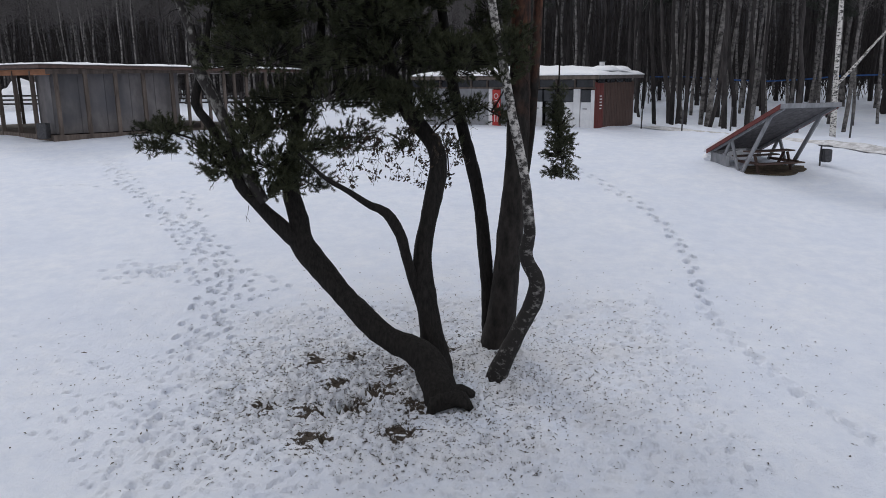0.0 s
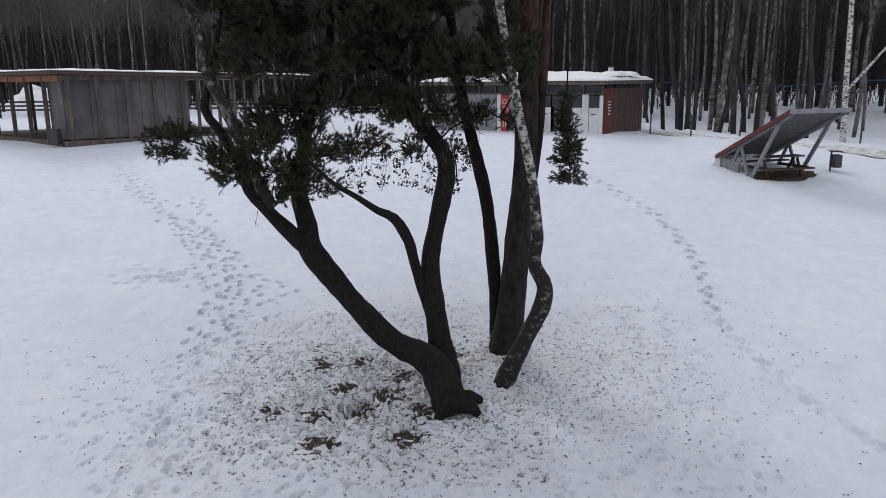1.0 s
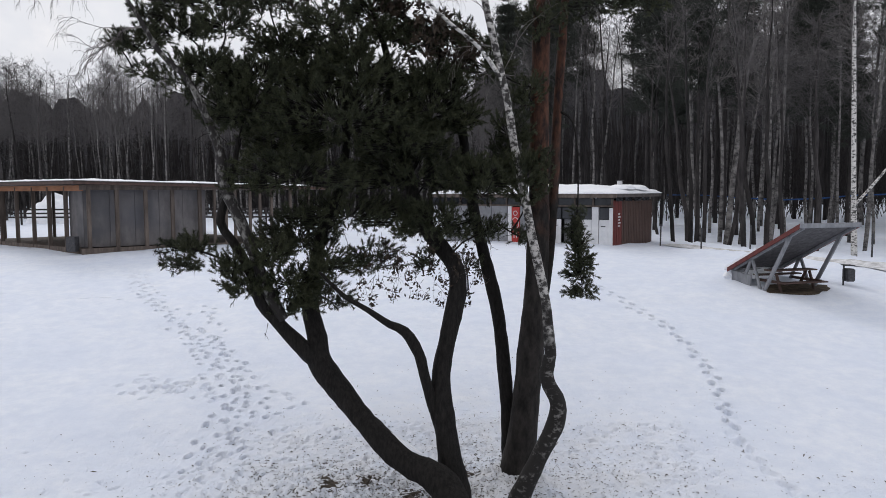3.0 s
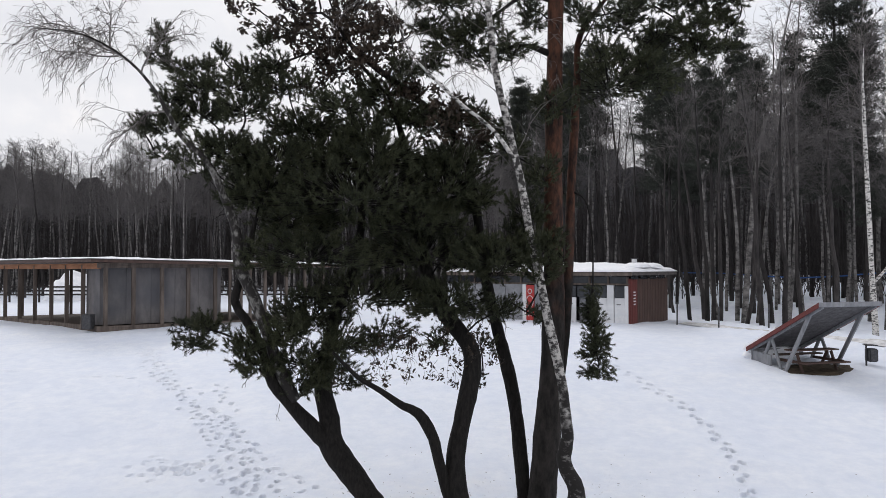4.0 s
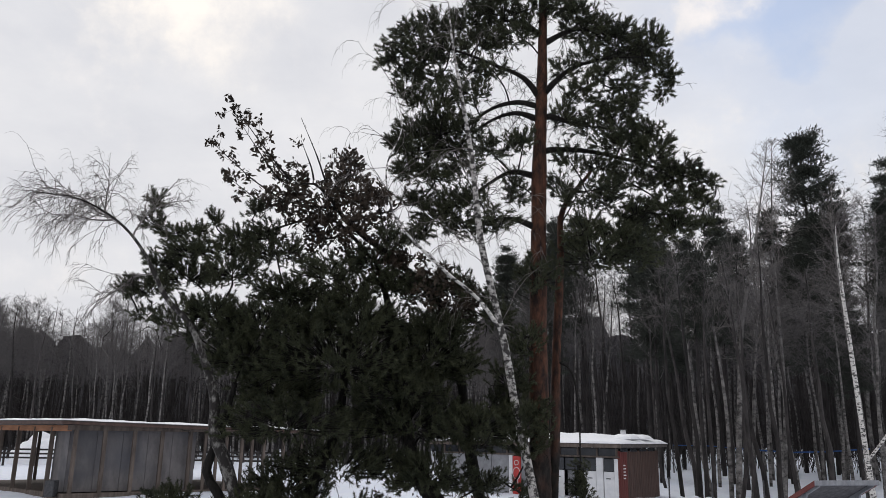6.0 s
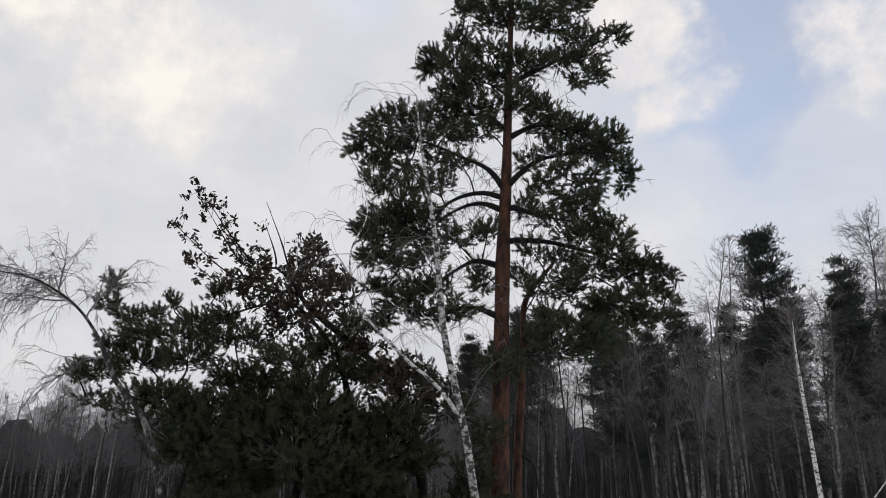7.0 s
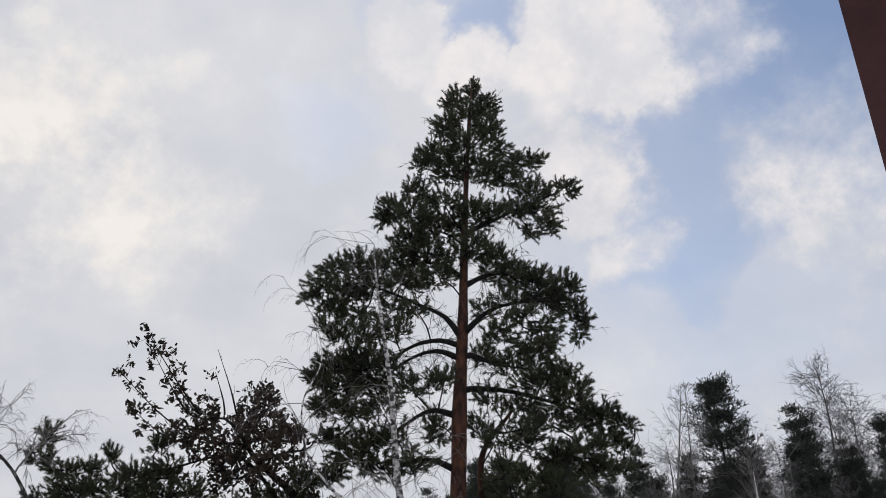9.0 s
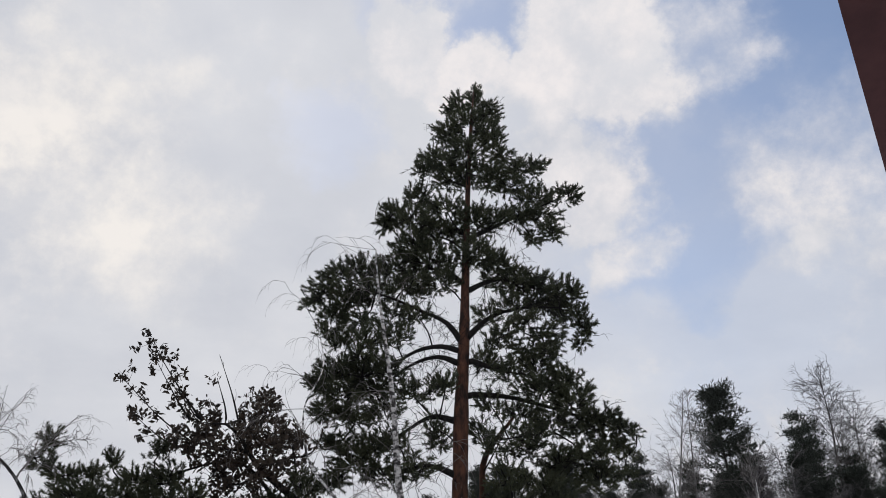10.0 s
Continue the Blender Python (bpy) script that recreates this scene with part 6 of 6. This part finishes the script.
        part("support", beam(P(2.05, w, zg(2.05, w) - z0 - 0.1), P(1.75, w, zb + 0.58), 0.06, 0.09, 0.006), table, "", M_BROWN)
    lump = bmesh.new()
    bmesh.ops.create_icosphere(lump, subdivisions=3, radius=1)
    for v in lump.verts:
        k = 1 + 0.2 * noise.noise(v.co * 2.3)
        q = P(-0.25, LW / 2, 0.1) + S * v.co.x * 0.42 * k + W * v.co.y * (LW * 0.56) * k
        v.co = Vector((q.x, q.y, q.z + v.co.z * 0.36 * k))
    heap = thing("snow_heap", (0, 0, 0), "low heap of snow slid off the shelter roof", "snow heap")
    part("snow_mound", lump, heap, "", M_SNOWCAP)
    # bare earth kept dry by the roof
    xs = np.linspace(0, 6.283, 26, endpoint=False)
    b = Buf()
    ring = [P(1.75 + 0.72 * math.cos(a) * rng.uniform(0.8, 1.15), LW * 0.58 + 1.2 * math.sin(a) * rng.uniform(0.85, 1.15), 0) for a in xs]
    cx = P(1.85, LW * 0.62, 0)
    V = [(q.x, q.y, gz(q.x, q.y) + 0.012) for q in ring] + [(q.x * 0.5 + cx.x * 0.5, q.y * 0.5 + cx.y * 0.5, gz(q.x * 0.5 + cx.x * 0.5, q.y * 0.5 + cx.y * 0.5) + 0.03) for q in ring] + [(cx.x, cx.y, gz(cx.x, cx.y) + 0.04)]
    F = [(i, (i + 1) % 26, 26 + (i + 1) % 26, 26 + i) for i in range(26)] + [(26 + i, 26 + (i + 1) % 26, 52) for i in range(26)]
    b.add(V, F)
    tagged(new("bare_earth", b.mesh("bare_earth", M_LITTER, True)), "bare dark earth under the picnic shelter", "ground", "", "structure")


def litter_bin():
    x, y = 13.1, 26.3
    root = thing("litter_bin", (x, y, gz(x, y)), "dark metal litter bin on a post in snow", "bin")
    part("post", beam((0, 0, -0.1), (0, 0, 0.72), 0.05, 0.05), root, "", M_STEEL)
    part("body", box((0.03, -0.18, 0.14), (0.32, 0.18, 0.58), 0.03), root, "", M_STEEL)
    part("cap", box((-0.02, -0.2, 0.68), (0.3, 0.2, 0.71), 0.008), root, "", M_STEEL)


def far_things():
    # blue rail beyond the forest edge
    y = 60
    root = thing("blue_barrier", (0, y, 0), "blue plastic barrier strung along the forest", "barrier")
    for x in np.arange(16, 44, 3.0):
        part("post", beam((x, 0, -0.4), (x, 0, 2.2), 0.08, 0.08), root, "", M_STEEL)
        part("panel", beam((x, 0, 1.95 + 0.22 * math.sin(x * 1.7)), (x + 2.96, 0, 1.95 + 0.22 * math.sin((x + 3) * 1.7)), 0.03, 0.06 + 0.05 * (math.sin(x * 2.3) > 0.2)), root, "", M_BLUE)
    # rail fence behind the pavilion
    fence = thing("rail_fence", (0, 58, 0.02), "dark three-rail timber fence in snow", "fence")
    for x in np.arange(-44, -8, 2.4):
        part("post", beam((x, 0, -0.2), (x, 0, 1.3), 0.12, 0.12), fence, "", M_FARBARK)
        for z in (0.55, 0.85, 1.15):
            part("rail", beam((x, 0, z), (x + 2.38, 0, z), 0.05, 0.13), fence, "", M_FARBARK)
    # heap of cleared snow
    rng = np.random.RandomState(9)
    bm = bmesh.new()
    bmesh.ops.create_icosphere(bm, subdivisions=4, radius=1)
    for v in bm.verts:
        k = 1 + 0.16 * noise.noise(v.co * 2.1) + 0.07 * noise.noise(v.co * 6)
        v.co = Vector((v.co.x * 2.6 * k, v.co.y * 2.2 * k, max(-0.3, v.co.z * 2.3 * k)))
    ob = thing("snow_heap", (-33.5, 62.0, 0.0), "tall heap of cleared snow", "snow heap")
    part("snow_mound", bm, ob, "", M_SNOWCAP)
    for x, y in ((10.9, 34.9), (12.9, 34.3), (15.0, 33.4), (17.4, 32.6), (9.3, 35.9)):
        p = thing("fence_post", (x, y, gz(x, y)), "thin dark post in the snow bank", "post", "posts by the path")
        part("shaft", beam((0, 0, -0.2), (0.02, 0, 1.05), 0.06, 0.06, 0.008), p, "", M_STEEL)
    b = thing("blue_post", (13.0, 21.6, gz(13.0, 21.6)), "short blue plastic post in the snow", "post")
    part("shaft", beam((0, 0, -0.1), (0, 0, 0.75), 0.2, 0.2, 0.03), b, "", M_BLUE)


def cleared_path():
    """The trodden sandy path between its snow banks."""
    b = Buf()
    V, F = [], []
    xs = np.linspace(9.6, 30, 160)
    for i, x in enumerate(xs):
        y = 36.0 - 1.42 * (x - 10.3) + 0.15
        for k, o in enumerate((-0.6, -0.2, 0.2, 0.6)):
            px, py = x + o * 0.82, y + o * 0.57
            V.append((px, py, gz(px, py) + 0.035))
        if i:
            F += [(4 * i - 4 + k, 4 * i - 3 + k, 4 * i + 1 + k, 4 * i + k) for k in range(3)]
    b.add(V, F)
    tagged(new("path", b.mesh("path", M_PATH, True)), "trodden sandy path cleared between low snow banks", "path", "", "structure")


def own_eave():
    """The brown corner of the house roof over the camera."""
    root = thing("house", (0, -2.0, -4.0), "house with a brown timber roof overhang and an added unseen wall", "house")
    # unseen wall added behind the camera; it also blocks sky light from there
    unseen_wall_bm = box((-6, -0.3, 0), (6, 0, 10.5), 0.02)
    part("wall", unseen_wall_bm, root, "", M_GREYWALL)
    e = Vector((0.07, 0.19, 2.68)) - Vector(root.location)
    p1, p2 = e + Vector((0.4885, 0.539, 0.687)) * 3.0, e + Vector((0.5615, 0.653, 0.508)) * 3.55
    a, b = p1 + (p1 - p2) * 4.2, p2 + (p2 - p1) * 0.25
    side = Vector((0.80, -0.60, 0.0))
    bm = bmesh.new()
    up = (p1 + p2 - e * 2).normalized() * 0.3
    vs = [bm.verts.new(p) for p in (a, b, b + side * 1.8, a + side * 1.8, a + up, b + up, b + side * 1.8 + up, a + side * 1.8 + up)]
    for q in ((0, 1, 2, 3), (7, 6, 5, 4), (4, 5, 1, 0), (5, 6, 2, 1), (6, 7, 3, 2), (7, 4, 0, 3)):
        bm.faces.new([vs[i] for i in q])
    bmesh.ops.recalc_face_normals(bm, faces=bm.faces[:])
    part("soffit", bm, root, "", M_EAVE)


hut()
pavilion()
shelter()
litter_bin()
far_things()
cleared_path()
own_eave()
